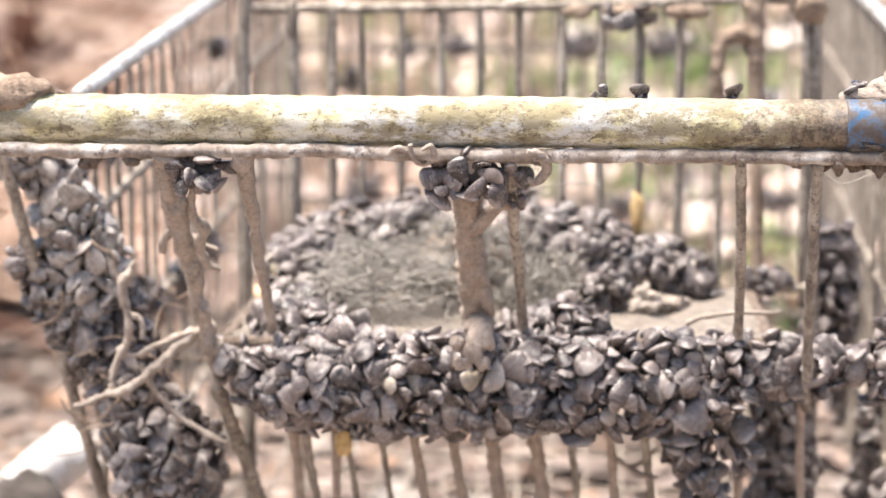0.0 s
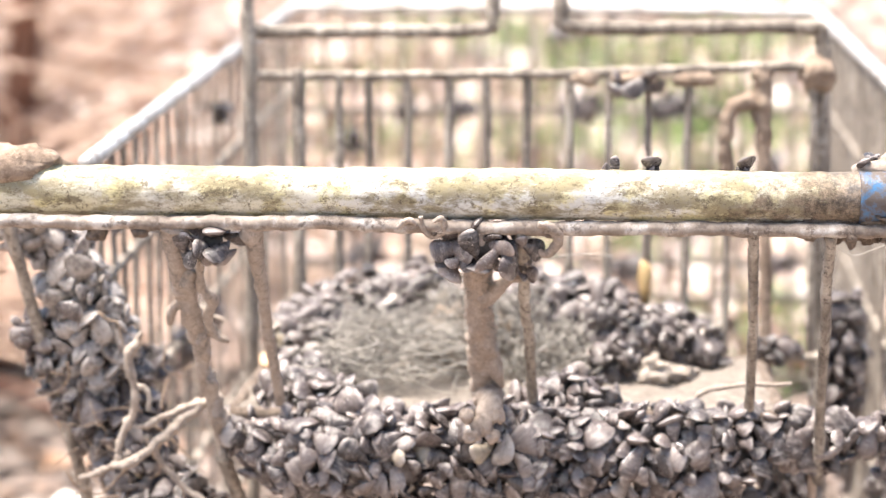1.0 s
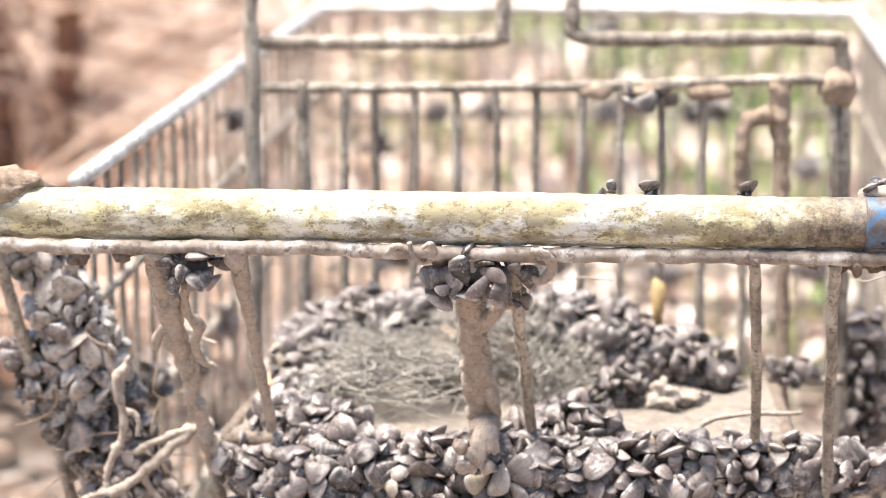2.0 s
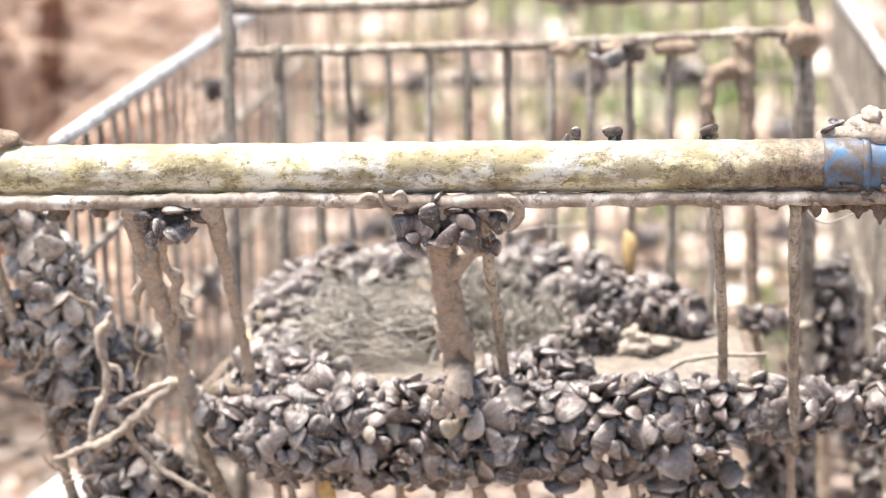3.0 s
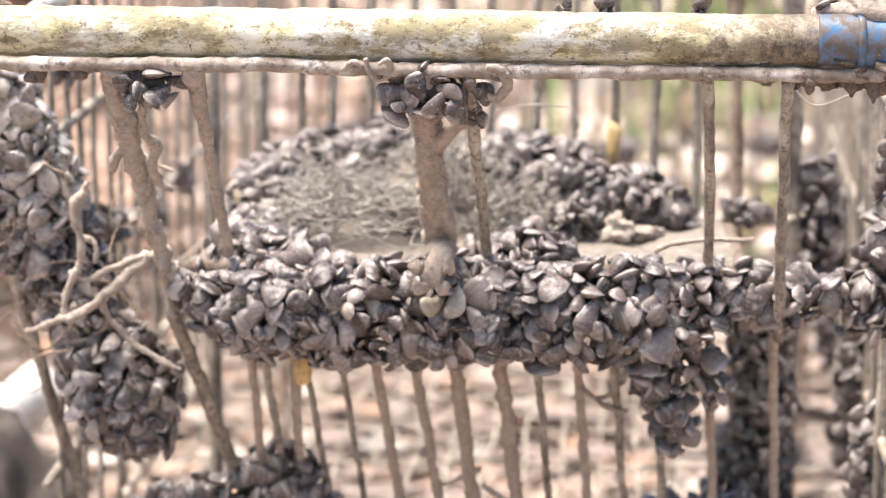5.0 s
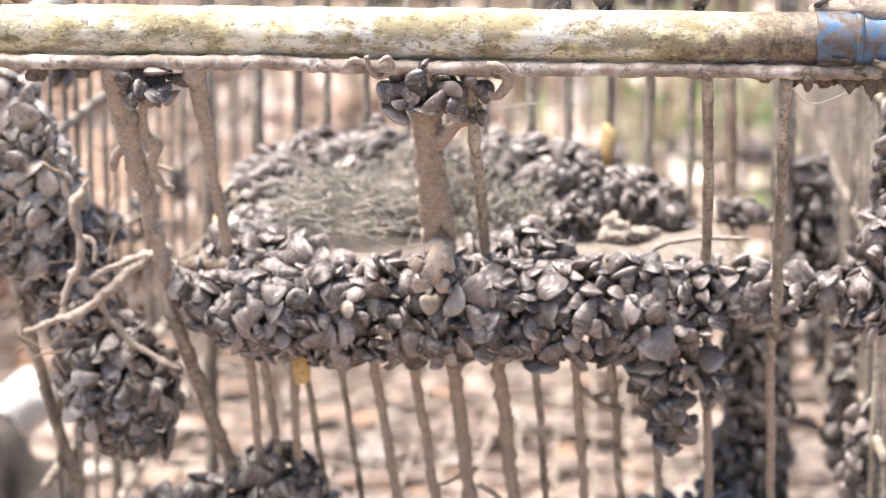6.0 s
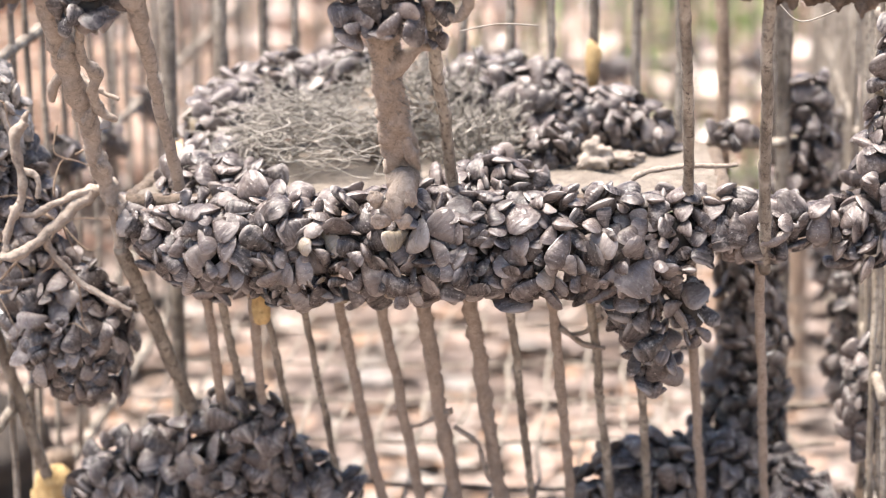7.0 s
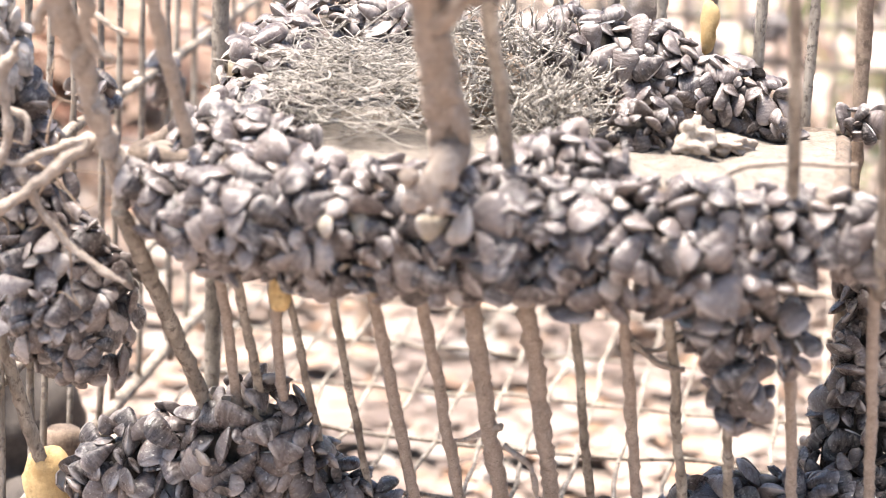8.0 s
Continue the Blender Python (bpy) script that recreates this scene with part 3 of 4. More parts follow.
for x, z, w in ((-0.139, -0.048, 0.0042), (-0.130, -0.082, 0.0040), (-0.124, -0.108, 0.0034), (-0.121, -0.123, 0.0044), (-0.116, -0.131, 0.0036)):
    part("mud_ridge", lump_blob(on_gate(x, z, 0.004), (w, 0.004, w * 1.6), 0.5, 180, 16, 22), MUD_GREY, muddy)
wire(gate, on_gate(-0.117, -0.152), (-0.090, 0.098, -0.272), 0.0040, 0.2)
part("wire", tube([on_gate(x, z) for x, z in ((-0.104, -0.018), (-0.100, -0.036), (-0.094, -0.071), (-0.085, -0.122))], [0.0056, 0.0042, 0.0031, 0.0029], 14, 80, 0.40, 160, 0.0015), MUD_GREY, gate, "wire with a cap of grey mud")
wire(gate, (-0.233, 0.012, -0.018), (-0.179, 0.123, -0.33), 0.0036, 0.18)
LOW = ((-0.074, -0.082, 0.0032), (-0.068, -0.066, 0.0028), (-0.050, -0.060, 0.0032), (-0.046, -0.039, 0.0024), (-0.026, -0.019, 0.0023), (-0.007, 0.004, 0.0036), (0.015, 0.026, 0.0036),
       (0.037, 0.046, 0.0050), (0.062, 0.072, 0.0050), (0.083, 0.089, 0.0026), (0.106, 0.110, 0.0034), (0.126, 0.132, 0.0030), (0.149, 0.154, 0.0030), (0.178, 0.183, 0.0032), (0.213, 0.2185, 0.0032))
for xa, xb, r in LOW:
    wire(gate, (xa - 0.002, 0.03, -0.158), (xb + 0.004, 0.130, -0.332), r * 0.82, 0.34 if r > 0.0045 else 0.25, MUD_BROWN if r > 0.0031 else WIRE)
part("wire", tube([(-0.20, 0.130, -0.332), (0.0, 0.130, -0.332), (0.25, 0.130, -0.332)], 0.0028, 8, 80, 0.2, 150, 0.001), WIRE, gate)
# small curled worm tubes of mud on the rail beside the knot
for pts, w in (([(-0.010, -0.014), (-0.008, -0.021), (-0.003, -0.025), (0.003, -0.022), (0.002, -0.015), (-0.003, -0.017)], 0.0017), ([(0.055, -0.018), (0.062, -0.020), (0.066, -0.028), (0.060, -0.035), (0.054, -0.032)], 0.0026),
               ([(0.058, -0.022), (0.066, -0.022), (0.068, -0.030)], 0.0018), ([(-0.022, -0.020), (-0.017, -0.016), (-0.012, -0.018)], 0.0018)):
    part("mud_crust", tube([on_gate(x, z, 0.004) for x, z in pts], [w * 0.7, w, w, w * 0.7], 10, 40, 0.35, 260), MUD_GREY, gate)

for cx in (-0.19, -0.165, -0.001, 0.060, 0.205, 0.226):
    w = random.uniform(0.003, 0.0055)
    part("mud_crust", lump_blob(on_gate(cx, -0.021 - random.uniform(0, 0.003)), (w, 0.006, random.uniform(0.003, 0.0045)), 0.7, 160, 14, 18), MUD_WET, gate)

# seat plate
seat = part("seat", (lambda xs, ys: ([(x, y, -0.1255 + 0.0035 * noise.noise((x * 40, y * 40, 1)) + 0.0015 * noise.noise((x * 130, y * 130, 2)) - dz) for dz in (0, 0.006) for y in ys for x in xs],
      [(j * len(xs) + i, j * len(xs) + i + 1, (j + 1) * len(xs) + i + 1, (j + 1) * len(xs) + i) for j in range(len(ys) - 1) for i in range(len(xs) - 1)]
      + [(len(xs) * len(ys) + j * len(xs) + i, len(xs) * len(ys) + (j + 1) * len(xs) + i, len(xs) * len(ys) + (j + 1) * len(xs) + i + 1, len(xs) * len(ys) + j * len(xs) + i + 1) for j in range(len(ys) - 1) for i in range(len(xs) - 1)]))(
      [-0.112 + 0.006 * i for i in range(52)], [0.022 + 0.006 * i for i in range(32)]), MUD_PALE, trolley, "child seat flap under a sheet of dried silt")
for a, b in (((-0.112, 0.022, -0.128), (0.194, 0.022, -0.128)), ((-0.112, 0.208, -0.128), (0.194, 0.208, -0.128)), ((-0.112, 0.022, -0.128), (-0.112, 0.208, -0.128)), ((0.194, 0.022, -0.128), (0.194, 0.208, -0.128))):
    part("edge", tube([a, b], 0.0042, 8, 40, 0.25, 120), MUD_WET, seat)
wire(trolley, (0.19, 0.20, -0.122), (0.236, 0.20, -0.124), 0.0032, 0.3, name="hinge_rod")

# seat back
back = part("seat_back", tube([(-0.125, 0.23, 0.051), (0.05, 0.23, 0.052), (0.23, 0.23, 0.057)], 0.0034, 10, 120, 0.25, 140, 0.001), WIRE, trolley, "upright wire seat back")
for i, x in enumerate((-0.0705, -0.0515, -0.0265, -0.0005, 0.024, 0.0485, 0.0765, 0.1005, 0.1255, 0.1505)):
    wire(back, (x, 0.23, 0.053), (x - 0.001, 0.225, -0.135), 0.0025 if i % 3 else 0.0029, 0.2)
wire(back, (-0.0955, 0.23, 0.056), (-0.097, 0.225, -0.14), 0.0042, 0.12)
wire(back, (-0.128, 0.23, 0.115), (-0.128, 0.225, -0.33), 0.0046, 0.1)
part("wire", tube([(0.1975, 0.23, 0.056), (0.1975, 0.23, 0.03), (0.199, 0.228, -0.02), (0.201, 0.226, -0.14), (0.2, 0.22, -0.3)], [0.0068, 0.0062, 0.0044, 0.0036, 0.0034], 12, 90, 0.4, 150), MUD, back)
part("mud_crust", tube([(0.175, 0.23, -0.01), (0.174, 0.228, 0.012), (0.178, 0.228, 0.030), (0.192, 0.228, 0.036)], [0.0045, 0.0050, 0.0060, 0.0065], 10, 40, 0.45, 120), MUD, back)
wire(back, (0.175, 0.23, 0.0), (0.175, 0.226, -0.14), 0.0026, 0.2)
part("frame", tube([(0.0705, 0.238, 0.14), (0.0705, 0.238, 0.095), (0.078, 0.238, 0.082), (0.15, 0.238, 0.081), (0.225, 0.238, 0.081), (0.235, 0.238, 0.072), (0.236, 0.238, 0.03), (0.2365, 0.236, -0.1), (0.236, 0.23, -0.33)], 0.0047, 12, 150, 0.2, 110), WIRE, back)
part("frame", tube([(-0.13, 0.238, 0.079), (-0.05, 0.238, 0.079), (0.018, 0.238, 0.080), (0.027, 0.238, 0.09), (0.0275, 0.238, 0.14)], 0.0046, 10, 90, 0.12, 110), WIRE, back)
wire(back, (0.229, 0.23, 0.06), (0.229, 0.225, -0.14), 0.0026, 0.15)
part("mud_crust", lump_blob((0.232, 0.232, 0.052), (0.012, 0.010, 0.012), 0.4, 100), MUD, back)
for x, w in ((0.115, 0.016), (0.155, 0.013), (0.085, 0.010)):
    part("mud_crust", lump_blob((x, 0.229, 0.049), (w, 0.006, 0.005), 0.45, 120), MUD, back)

# sides
def side(x0, x1, z0, z1, name, step, seed):
    random.seed(seed)
    rim = part(name, tube([(x0, 0.06, z0), (0.5 * (x0 + x1), 0.5, 0.5 * (z0 + z1)), (x1, 0.95, z1)], 0.0050, 14, 120, 0.06, 60), RIM, trolley, "side of bare zinc-bright rim rod and muddy wires")
    for dz, r in ((0.075, 0.0034), (0.17, 0.003), (0.27, 0.003), (0.345, 0.004)):
        part("rail", tube([(x0, 0.06, z0 - dz), (x1, 0.95, z1 - dz)], r, 8, 60, 0.15, 120, 0.0012), WIRE, rim)
    y = 0.09
    while y < 0.94:
        s = (y - 0.06) / 0.89
        x, z = x0 + (x1 - x0) * s, z0 + (z1 - z0) * s
        j = random.gauss(0, 0.002)
        wire(rim, (x, y, z), (x + j * 1.5, y + j, z - 0.345), 0.0019, 0.2, steps=30)
        y += step
    return rim


left = side(-0.198, -0.186, 0.009, 0.084, "side_panel", 0.036, 3)
right = side(0.278, 0.308, 0.030, 0.076, "side_panel", 0.017, 4)

# far end and base grid
front = part("front_panel", tube([(-0.186, 0.95, 0.084), (0.06, 0.95, 0.083), (0.308, 0.95, 0.078)], 0.0062, 12, 60, 0.08, 60), RIM, trolley, "far end of muddy wires with mussels on its rails")
for z in (-0.013, -0.157, -0.19, -0.265):
    part("rail", tube([(-0.186, 0.954, z), (0.06, 0.954, z - 0.001), (0.308, 0.954, z - 0.002)], 0.0034, 8, 80, 0.3, 120, 0.002), WIRE, front)
x = -0.181
while x < 0.306:
    wire(front, (x, 0.95, 0.085), (x + random.gauss(0.001, 0.002), 0.95, -0.27), 0.0023, 0.25, steps=40)
    x += 0.0245
base = part("base_grid", tube([(-0.19, 0.12, -0.335), (0.28, 0.12, -0.345)], 0.003, 8, 50, 0.15, 100), WIRE, trolley, "floor of the basket in muddy wire mesh")
for k in range(17):
    x = -0.17 + 0.026 * k
    wire(base, (x, 0.12, -0.335), (x * 0.99 + 0.006, 0.95, -0.265), 0.0013, 0.3, steps=50, wander=0.004)
for k in range(10):
    y = 0.19 + 0.078 * k
    z = -0.335 + 0.07 * (y - 0.12) / 0.83
    wire(base, (-0.18, y, z), (0.275, y + 0.004, z), 0.0013, 0.3, steps=40, wander=0.004)

for lx, ly in ((-0.188, 0.16), (0.284, 0.16), (-0.18, 0.9), (0.298, 0.9)):
    part("leg", tube([(lx, ly, -0.30), (lx, ly + 0.005, -0.40), (lx, ly, ground_z(lx, ly) - 0.03)], 0.0085, 12, 40, 0.2, 60), MUD, trolley, "mud-coated leg sunk in the soil")

# tan growths on wire joints
part("growth", lump_blob((-0.183, 0.118, -0.318), (0.013, 0.010, 0.022), 0.3, 60), TAN, gate, "tan crust on a wire joint")
part("growth", lump_blob((-0.046, 0.036, -0.186), (0.005, 0.004, 0.010), 0.25, 120), TAN, gate)
part("growth", lump_blob((0.124, 0.224, -0.078), (0.0045, 0.004, 0.014), 0.3, 120), TAN, back)

# ---- mussel clusters ----
FRONT = ((0, -0.95, 0.3), -0.35)
random.seed(21)
ROW = "thick row of dark mussels along the seat's front edge"
cluster(ROW, [(-0.107, 0.020, -0.137), (-0.086, 0.018, -0.146), (-0.06, 0.014, -0.148), (-0.03, 0.012, -0.148)], [0.008, 0.019, 0.026, 0.025], 290, 0.0148, arc=FRONT)
cluster(ROW, [(-0.03, 0.012, -0.149), (0.0, 0.012, -0.148), (0.03, 0.011, -0.148), (0.065, 0.011, -0.147)], [0.026, 0.025, 0.026, 0.026], 290, 0.0152, arc=FRONT)
cluster(ROW, [(0.065, 0.011, -0.147), (0.1, 0.012, -0.147), (0.145, 0.018, -0.148), (0.185, 0.024, -0.140)], [0.026, 0.025, 0.026, 0.015], 290, 0.0165, arc=FRONT)
cluster("thin string of mussels on a wire", [(0.182, 0.026, -0.137), (0.212, 0.026, -0.141), (0.24, 0.027, -0.139), (0.256, 0.03, -0.14)], [0.013, 0.015, 0.009, 0.012], 81, 0.0152)
cluster("column of mussels on the corner wires", [(0.262, 0.035, -0.155), (0.27, 0.035, -0.12), (0.277, 0.035, -0.08), (0.282, 0.035, -0.045)], [0.013, 0.012, 0.010, 0.008], 74, 0.0148)
cluster("mussels hanging below the row", [(0.148, 0.026, -0.172), (0.152, 0.032, -0.195), (0.158, 0.038, -0.212), (0.160, 0.04, -0.228)], [0.012, 0.010, 0.010, 0.004], 60, 0.0152)
cluster("mussels hanging below the row", [(0.164, 0.028, -0.170), (0.176, 0.032, -0.184), (0.180, 0.035, -0.200)], [0.009, 0.008, 0.004], 24, 0.0140)
cluster("knot of mussels under the push bar", [on_gate(0.008, -0.034, 0.003), on_gate(0.024, -0.031, 0.004), on_gate(0.042, -0.032, 0.003)], [0.008, 0.0095, 0.008], 26, 0.0178)
cluster("small mussel on a thin wire", [on_gate(0.0475, -0.040, 0.002), on_gate(0.0485, -0.046, 0.002)], [0.004, 0.004], 4, 0.0105)
cluster("knot of mussels under the push bar", [on_gate(-0.136, -0.030, 0.003), on_gate(-0.120, -0.030, 0.003)], [0.008, 0.009], 18, 0.0138)
cluster("hanging mass of silt-coated mussels at the gate's corner", [(-0.232, 0.035, -0.022), (-0.212, 0.042, -0.035), (-0.200, 0.045, -0.065), (-0.192, 0.05, -0.095), (-0.205, 0.05, -0.112)], [0.012, 0.013, 0.017, 0.019, 0.010], 229, 0.0158, kinds=SILTED)
cluster("hanging mass of silt-coated mussels at the gate's corner", [(-0.184, 0.06, -0.10), (-0.172, 0.058, -0.135), (-0.168, 0.055, -0.168), (-0.153, 0.055, -0.198), (-0.146, 0.06, -0.222)], [0.010, 0.013, 0.018, 0.030, 0.022], 330, 0.0145)
cluster("hanging mass of silt-coated mussels at the gate's corner", [(-0.225, 0.05, -0.085), (-0.205, 0.052, -0.115), (-0.188, 0.055, -0.140), (-0.178, 0.056, -0.165)], [0.012, 0.016, 0.017, 0.014], 170, 0.0140)
cluster("mound of mussels over the gate's lower rail", [(-0.152, 0.106, -0.310), (-0.135, 0.105, -0.298), (-0.112, 0.105, -0.298), (-0.080, 0.098, -0.285), (-0.066, 0.092, -0.268), (-0.045, 0.108, -0.298), (-0.012, 0.116, -0.308)],
        [0.014, 0.024, 0.027, 0.028, 0.022, 0.018, 0.008], 270, 0.0162)
cluster("mound of mussels over the gate's lower rail", [(-0.140, 0.11, -0.345), (-0.11, 0.11, -0.345), (-0.05, 0.115, -0.335)], [0.02, 0.03, 0.02], 256, 0.0162)
cluster("mound of mussels over the gate's lower rail", [(0.115, 0.145, -0.338), (0.140, 0.145, -0.318), (0.175, 0.15, -0.312), (0.215, 0.15, -0.315), (0.25, 0.15, -0.33)], [0.012, 0.024, 0.026, 0.024, 0.02], 297, 0.0158)
cluster("column of mussels on an inner wire", [(0.212, 0.205, -0.172), (0.216, 0.205, -0.21), (0.216, 0.205, -0.25), (0.212, 0.205, -0.29), (0.21, 0.2, -0.325)], [0.011, 0.016, 0.020, 0.023, 0.022], 216, 0.0148)
cluster("clump of mussels on an inner wire", [(0.245, 0.24, -0.165), (0.252, 0.24, -0.13), (0.252, 0.24, -0.095)], [0.012, 0.013, 0.008], 54, 0.0143)
cluster("heap of mussels at the back of the seat", [(-0.062, 0.095, -0.122), (-0.080, 0.125, -0.116), (-0.084, 0.165, -0.104), (-0.072, 0.195, -0.097), (-0.054, 0.204, -0.092), (-0.042, 0.205, -0.103)], [0.010, 0.014, 0.021, 0.020, 0.019, 0.012], 200, 0.0155)
cluster("heap of mussels at the back of the seat", [(-0.036, 0.204, -0.095), (-0.018, 0.204, -0.083), (-0.004, 0.203, -0.095)], [0.012, 0.016, 0.012], 45, 0.0152)
cluster("heap of mussels at the back of the seat", [(0.040, 0.20, -0.104), (0.062, 0.200, -0.092), (0.085, 0.198, -0.098), (0.103, 0.195, -0.096), (0.118, 0.190, -0.109), (0.138, 0.190, -0.106), (0.160, 0.186, -0.117)],
        [0.016, 0.020, 0.020, 0.016, 0.014, 0.015, 0.011], 283, 0.0143)
cluster("small clump of mussels on the silted seat", [(0.090, 0.120, -0.120), (0.104, 0.124, -0.114), (0.116, 0.128, -0.120)], [0.006, 0.012, 0.006], 32, 0.0119)
cluster("scattered mussels on the silted seat", [(-0.080, 0.085, -0.120), (-0.072, 0.098, -0.119), (-0.062, 0.105, -0.122)], [0.010, 0.010, 0.006], 36, 0.0138)
cluster("scattered mussels on the silted seat", [(-0.090, 0.046, -0.123), (-0.07, 0.048, -0.122), (-0.046, 0.044, -0.123)], [0.010, 0.012, 0.008], 60, 0.0138, arc=((0, -0.5, 0.8), -0.1))
cluster("scattered mussels on the silted seat", [(-0.090, 0.070, -0.122), (-0.072, 0.072, -0.122), (-0.055, 0.070, -0.124)], [0.009, 0.009, 0.006], 40, 0.0125, arc=((0, -0.5, 0.8), -0.1))
cluster("mussels beside the thick wire's foot", [(0.055, 0.03, -0.124), (0.075, 0.035, -0.118), (0.095, 0.03, -0.122)], [0.010, 0.012, 0.008], 48, 0.0168)
for cx, cz, n, w in ((0.086, -0.014, 16, 0.012), (0.172, -0.012, 18, 0.016), (-0.130, -0.045, 9, 0.006), (-0.075, -0.014, 7, 0.006), (-0.03, -0.014, 9, 0.006), (0.03, -0.160, 14, 0.014), (0.135, -0.165, 16, 0.014), (-0.12, -0.15, 16, 0.012), (0.27, -0.16, 14, 0.012), (0.262, -0.066, 10, 0.01), (0.075, 0.06, 9, 0.012), (0.09, -0.195, 10, 0.012)):
    cluster("clump of mussels on a far rail", [(cx - w, 0.95, cz), (cx + w, 0.95, cz + 0.004)], [0.008, 0.008], n, 0.015, "mussel clumps on the far rails")
for cy, dz, n in ((0.33, 0.075, 10), (0.50, 0.03, 6), (0.12, 0.03, 7), (0.22, 0.15, 14), (0.34, 0.17, 12), (0.46, 0.17, 14)):
    s = (cy - 0.06) / 0.89
    cluster("clump of mussels on a side rail", [(-0.196 + 0.012 * s, cy - 0.008, 0.009 + 0.075 * s - dz), (-0.196 + 0.012 * s, cy + 0.008, 0.009 + 0.075 * s - dz - 0.012)], [0.008, 0.007], n, 0.014, "mussel clumps on the side rails")
for cx, cz, n, sz in ((0.095, 0.0125, 3, 0.016), (0.118, 0.0125, 2, 0.012), (0.166, 0.0125, 3, 0.010), (0.236, 0.0165, 4, 0.014)):
    cluster("mussels resting on the push bar", [(cx - 0.003, 0.005, cz), (cx + 0.004, 0.005, cz)], [0.003, 0.003], n, sz, "mussels on the push bar").matrix_basis = FIT_VIEW
for cy, dz, n, ln in ((0.42, 0.22, 70, 0.06), (0.22, 0.26, 60, 0.04), (0.70, 0.24, 50, 0.05), (0.16, 0.20, 40, 0.03), (0.13, 0.29, 60, 0.05), (0.28, 0.31, 70, 0.05), (0.5, 0.3, 60, 0.05)):
    s = (cy - 0.06) / 0.89
    cluster("clump of mussels on a side rail", [(0.278 + 0.030 * s, cy, 0.030 + 0.046 * s - dz + ln * 0.5), (0.276 + 0.030 * s, cy + 0.01, 0.030 + 0.046 * s - dz - ln * 0.5)], [0.010, 0.013, 0.010], n, 0.014, "mussel clumps on the side rails")
cluster("small clump of mussels on the hinge rod", [(0.198, 0.198, -0.118), (0.210, 0.198, -0.119)], [0.006, 0.006], 12, 0.0115)
cluster("mussels under the seat back's rail", [(0.105, 0.226, 0.046), (0.125, 0.226, 0.045)], [0.005, 0.005], 6, 0.0138)


# ---- nest, twigs, lumps on the seat ----
def make_nest():
    """Curled rootlets thrown over the silt, with moss behind and beside the thick wire."""
    random.seed(31)
    geos = [lump_blob((0.012, 0.170, -0.113), (0.036, 0.024, 0.026), 0.4, 45, 14, 20)]

    def strand(p, ln, curl, w, flat=0.35):
        b, turn = random.uniform(0, 6.3), random.gauss(0, curl)
        pts = [p]
        for i in range(8):
            b += turn * 0.24 + random.gauss(0, 0.45)
            q = pts[-1] + Vector((math.cos(b), math.sin(b) * 0.9, random.gauss(0.03, flat))) * ln / 8
            q.z = max(q.z, -0.1235)
            pts.append(q)
        geos.append(tube(pts, [w, w, w * 0.6], 4, 18))

    for k in range(460):
        a, r = random.uniform(0, 6.3), random.random() ** 0.55
        x, y = -0.030 + 0.046 * r * math.cos(a), 0.118 + 0.058 * r * math.sin(a)
        strand(Vector((x, y, -0.121 + 0.026 * (1 - r * r) + random.uniform(0, 0.010))), random.uniform(0.025, 0.075), 3.4, random.choice((0.0002, 0.00028, 0.0004)))
    for k in range(420):
        x, y = random.gauss(0.008, 0.022), random.gauss(0.165, 0.018)
        strand(Vector((x, y, -0.116 + 0.044 * math.exp(-((x - 0.008) / 0.03) ** 2) * random.random())), random.uniform(0.014, 0.04), 3.0, random.choice((0.0002, 0.0003, 0.0004)), 0.5)
    # moss: short sprigs with side twigs
    for cx, cy, sx, sy, top, n in ((0.060, 0.122, 0.012, 0.022, 0.026, 360), (0.034, 0.160, 0.014, 0.020, 0.046, 420), (-0.066, 0.150, 0.006, 0.010, 0.012, 40)):
        for k in range(n):
            x, y = random.gauss(cx, sx), random.gauss(cy, sy)
            p = Vector((x, y, -0.123 + top * random.random()))
            d = Vector((random.gauss(0.3 if cx > 0.05 else 0, 0.8), random.gauss(-0.5, 0.7), random.gauss(0.6, 0.5))).normalized() * random.uniform(0.007, 0.014)
            geos.append(tube([p, p + d], [0.0005, 0.0003], 4, 2))
            for i in range(4):
                q = p + d * random.uniform(0.3, 0.95)
                geos.append(tube([q, q + d * 0.25 + Vector((random.gauss(0, 1), random.gauss(0, 1), random.gauss(0, 1))) * 0.0016], [0.0004, 0.0002], 3, 2))
    nest = part("root_nest", join(*geos), FIBRE)
    nest.data.materials.append(MUD)
    for p in nest.data.polygons[:len(geos[0][1])]:
        p.material_index = 1
    tagged(nest, "nest of dry curled grey rootlets and moss on the seat", "nest", kind="stuff")


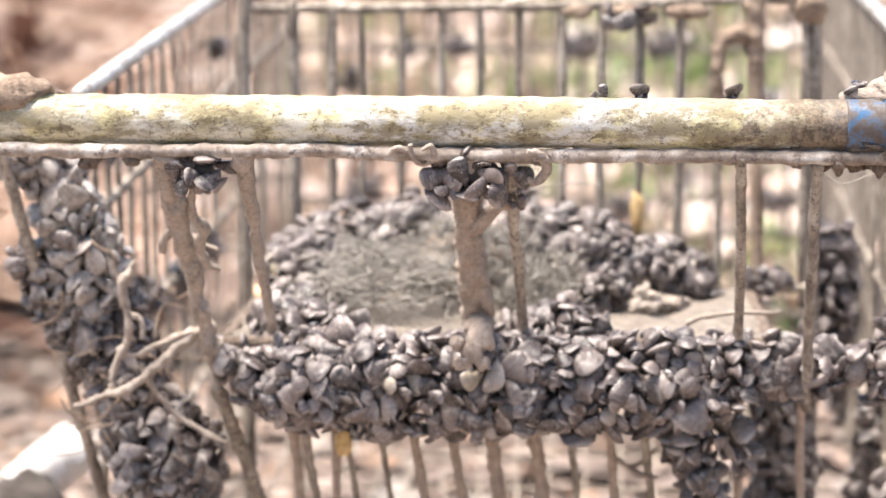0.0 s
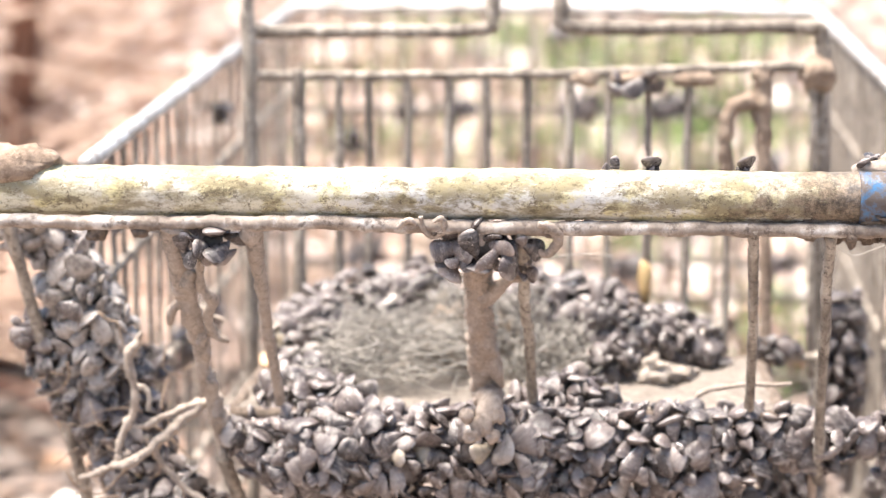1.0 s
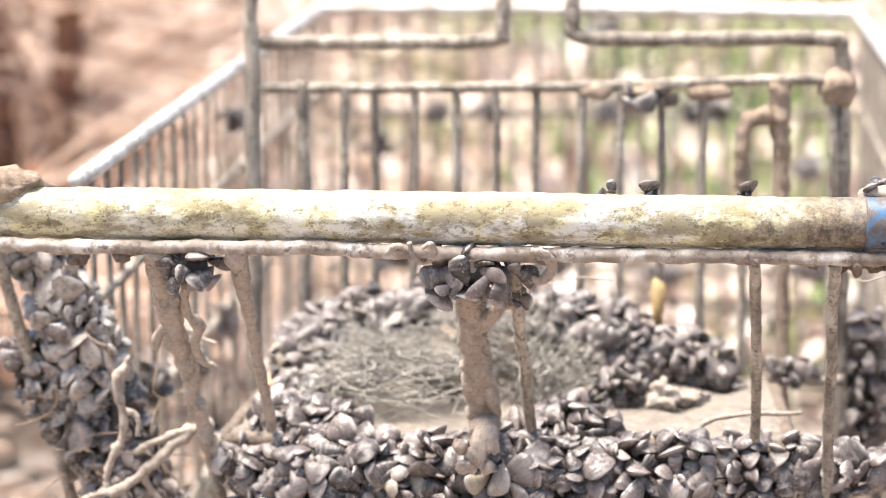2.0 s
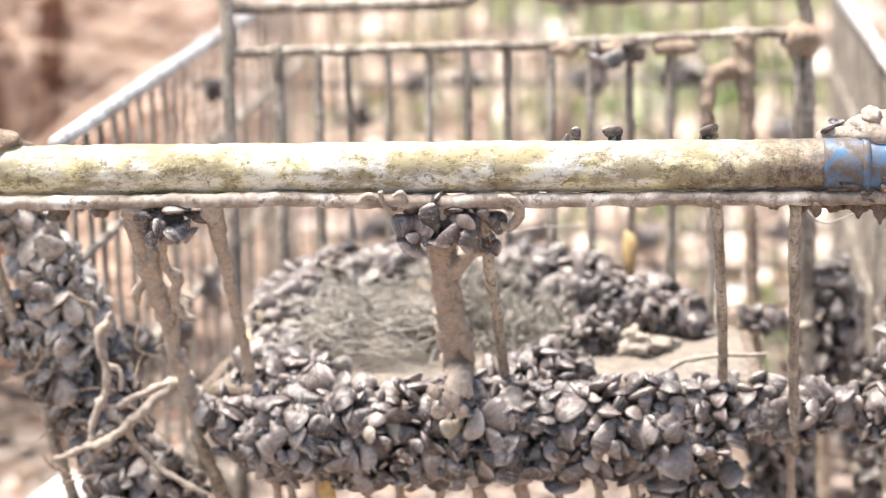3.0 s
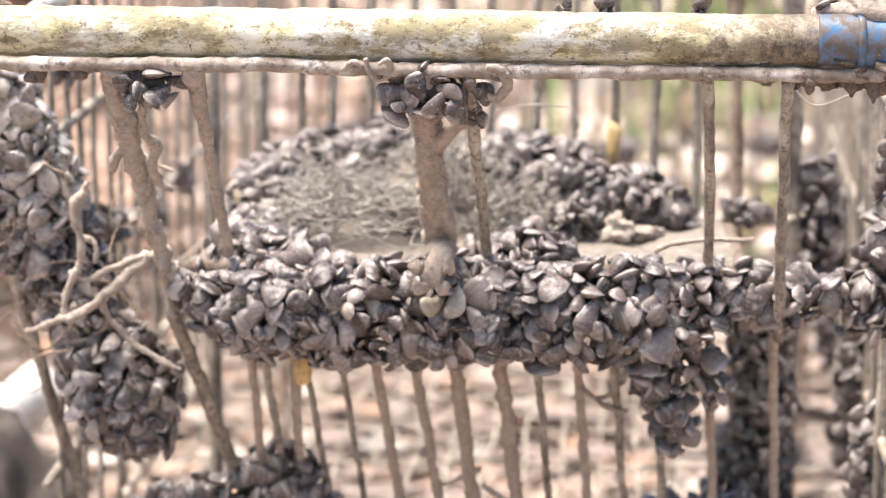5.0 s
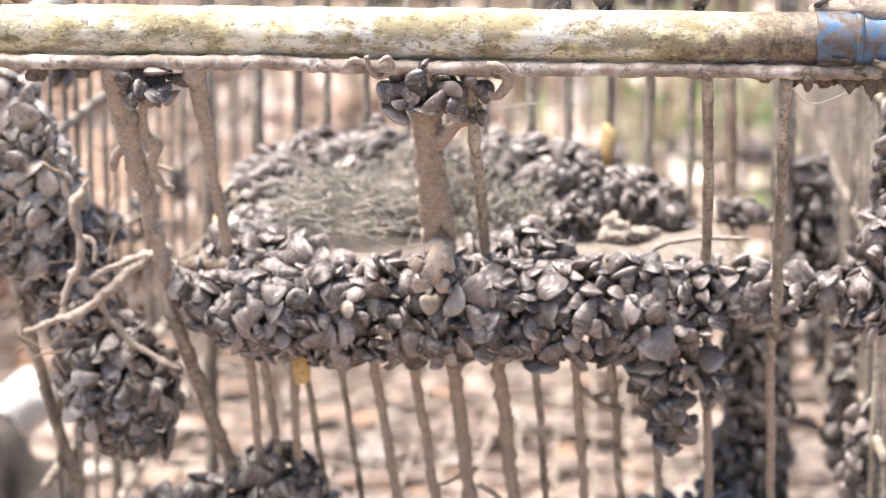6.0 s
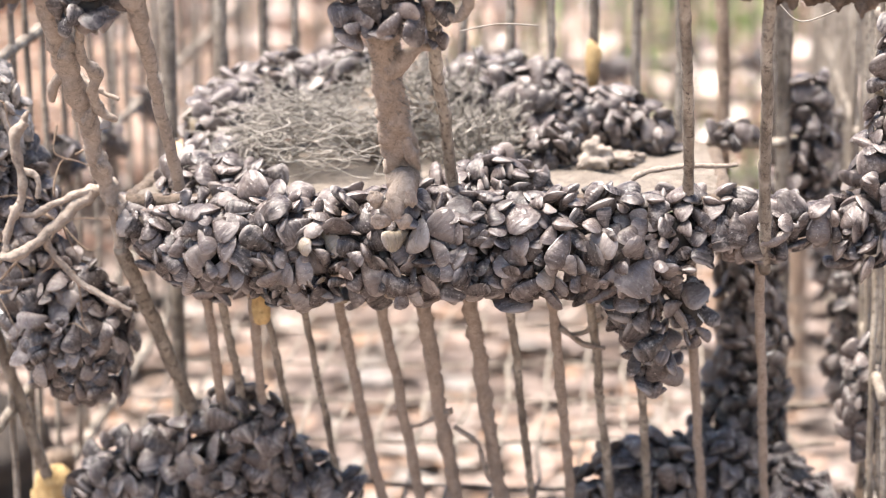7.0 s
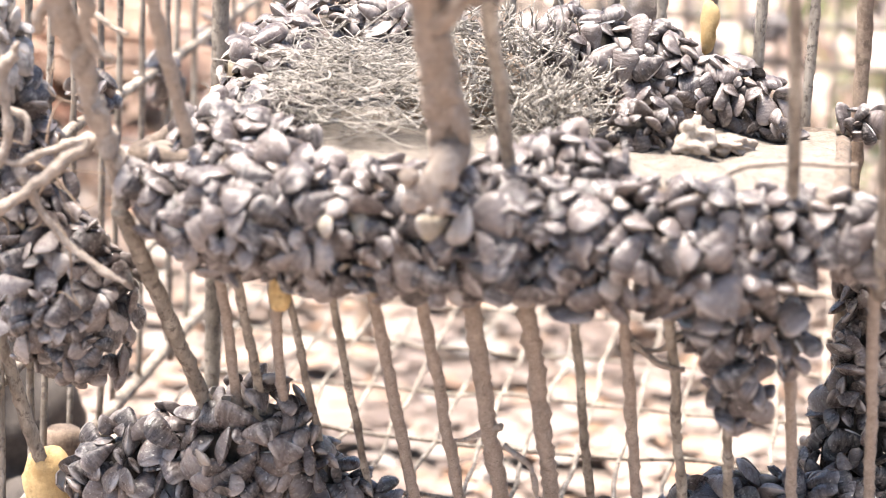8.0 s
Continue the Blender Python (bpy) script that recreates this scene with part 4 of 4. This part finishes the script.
make_nest()
for k, (pts, r) in enumerate((
        ([(-0.121, 0.018, -0.125), (-0.135, 0.014, -0.131), (-0.151, 0.012, -0.139), (-0.167, 0.012, -0.149), (-0.176, 0.014, -0.152)], [0.0052, 0.0046, 0.0040, 0.0038, 0.0030]),
        ([(-0.173, 0.013, -0.151), (-0.174, 0.012, -0.138), (-0.168, 0.011, -0.121), (-0.168, 0.012, -0.098), (-0.161, 0.013, -0.088)], [0.0036, 0.0032, 0.0030, 0.0034, 0.0042]),
        ([(-0.168, 0.013, -0.150), (-0.180, 0.014, -0.156), (-0.196, 0.016, -0.159)], [0.0036, 0.0030, 0.0018]),
        ([(-0.155, 0.013, -0.143), (-0.149, 0.013, -0.158), (-0.140, 0.014, -0.169), (-0.128, 0.015, -0.176), (-0.115, 0.016, -0.183)], [0.0030, 0.0026, 0.0022, 0.0022, 0.0014]),
        ([(-0.168, 0.013, -0.128), (-0.157, 0.013, -0.136), (-0.144, 0.014, -0.131), (-0.122, 0.016, -0.121)], [0.0022, 0.0026, 0.0026, 0.0030]),
        ([(-0.163, 0.013, -0.090), (-0.158, 0.013, -0.083), (-0.156, 0.014, -0.078)], [0.0030, 0.0026, 0.0014]),
        ([(-0.166, 0.012, -0.112), (-0.158, 0.012, -0.118), (-0.156, 0.012, -0.128)], [0.0020, 0.0024, 0.0020]),
        ([(-0.132, 0.024, -0.062), (-0.122, 0.022, -0.068), (-0.112, 0.022, -0.072)], [0.003, 0.0022, 0.0014]),
        ([(0.135, 0.03, -0.128), (0.158, 0.03, -0.115), (0.176, 0.032, -0.110), (0.193, 0.035, -0.106)], [0.0026, 0.0022, 0.0018, 0.0013]),
        ([(0.108, 0.05, -0.197), (0.116, 0.055, -0.206), (0.128, 0.058, -0.212)], [0.0020, 0.0022, 0.0016]),
        ([(0.130, 0.05, -0.195), (0.122, 0.054, -0.204), (0.114, 0.056, -0.206)], [0.0018, 0.0016, 0.0014]),
        ([(0.050, 0.085, -0.258), (0.064, 0.088, -0.268), (0.072, 0.095, -0.285), (0.076, 0.1, -0.295)], [0.0022, 0.0022, 0.0018, 0.0014]),
        ([(0.045, 0.085, -0.255), (0.030, 0.088, -0.262), (0.024, 0.09, -0.263)], [0.0026, 0.0018, 0.0012]),
        )):
    tagged(part("muddy_twig", tube(pts, [q * 0.74 for q in r], 10, 80, 0.6, 150, 0.010), MUD_GREY), "mud-coated forked twig caught on the wires", "twig", "muddy twigs")
tagged(part("mud_lump", lump_blob((0.126, 0.118, -0.119), (0.0080, 0.0065, 0.0095), 0.7, 150, 26, 34), MUD_CREAM), "pale knobbly lump of dried mud on the seat", "mud lump")
tagged(part("mud_lump", lump_blob((0.143, 0.130, -0.123), (0.010, 0.008, 0.004), 0.8, 170, 22, 32), MUD_GREY), "brown lump of dried mud on the seat", "mud lump")



def make_threads():
    random.seed(41)
    for pts in (([(-0.004, 0.12, -0.061), (-0.026, 0.12, -0.075), (-0.044, 0.12, -0.093), (-0.056, 0.115, -0.118)]), ([(0.046, 0.12, -0.092), (0.058, 0.12, -0.082), (0.063, 0.12, -0.068), (0.060, 0.12, -0.058)]), ([(-0.012, 0.13, -0.080), (-0.028, 0.13, -0.088), (-0.034, 0.125, -0.108)]), ([(0.216, 0.01, -0.026), (0.228, 0.008, -0.036), (0.248, 0.008, -0.030)]), ([(0.06, 0.03, -0.042), (0.08, 0.03, -0.038), (0.10, 0.03, -0.039)])):
        tagged(part("root_thread", tube(pts, 0.00045, 6, 24, 0.1, 100, 0.001), FIBRE), "single pale dry root thread caught on the trolley", "root", "root threads")


make_threads()


def make_tangle():
    """Mud-stiffened rootlets hanging in the gate's corner."""
    random.seed(51)
    geos = []
    for k in range(26):
        p = Vector((random.uniform(-0.215, -0.135), random.uniform(0.018, 0.035), random.uniform(-0.20, -0.07)))
        b = random.uniform(0, 6.3)
        pts = [p]
        for i in range(4):
            b += random.gauss(0, 0.7)
            pts.append(pts[-1] + Vector((math.cos(b), random.gauss(0, 0.25), math.sin(b) - 0.3)) * random.uniform(0.005, 0.012))
        w = random.choice((0.0003, 0.0004, 0.0006))
        geos.append(tube(pts, [w * 1.5, w, w * 0.5], 5, 12, 0.4, 300))
    tagged(part("root_tangle", join(*geos), MUD), "tangle of mud-stiffened rootlets in the gate's corner", "roots", kind="stuff")


make_tangle()
for k, (p, size, tilt, yaw) in enumerate((((-0.222, 0.17, -0.165), 0.045, (1.2, 0.3), 0.3), ((-0.108, 0.16, -0.121), 0.018, (0.5, -0.4), 1.0), ((-0.100, 0.13, -0.121), 0.022, (0.5, 0.8), 2.0)  )):
    v, f = leaf_geo(p, yaw, tilt, size, 0.5)
    leaf = part("dead_leaf", (v, f), ORANGE)
    leaf.modifiers.new("thickness", "SOLIDIFY").thickness = 0.0006
    tagged(leaf, "curled orange-brown dead leaf caught in the wires", "leaf", "caught leaves")
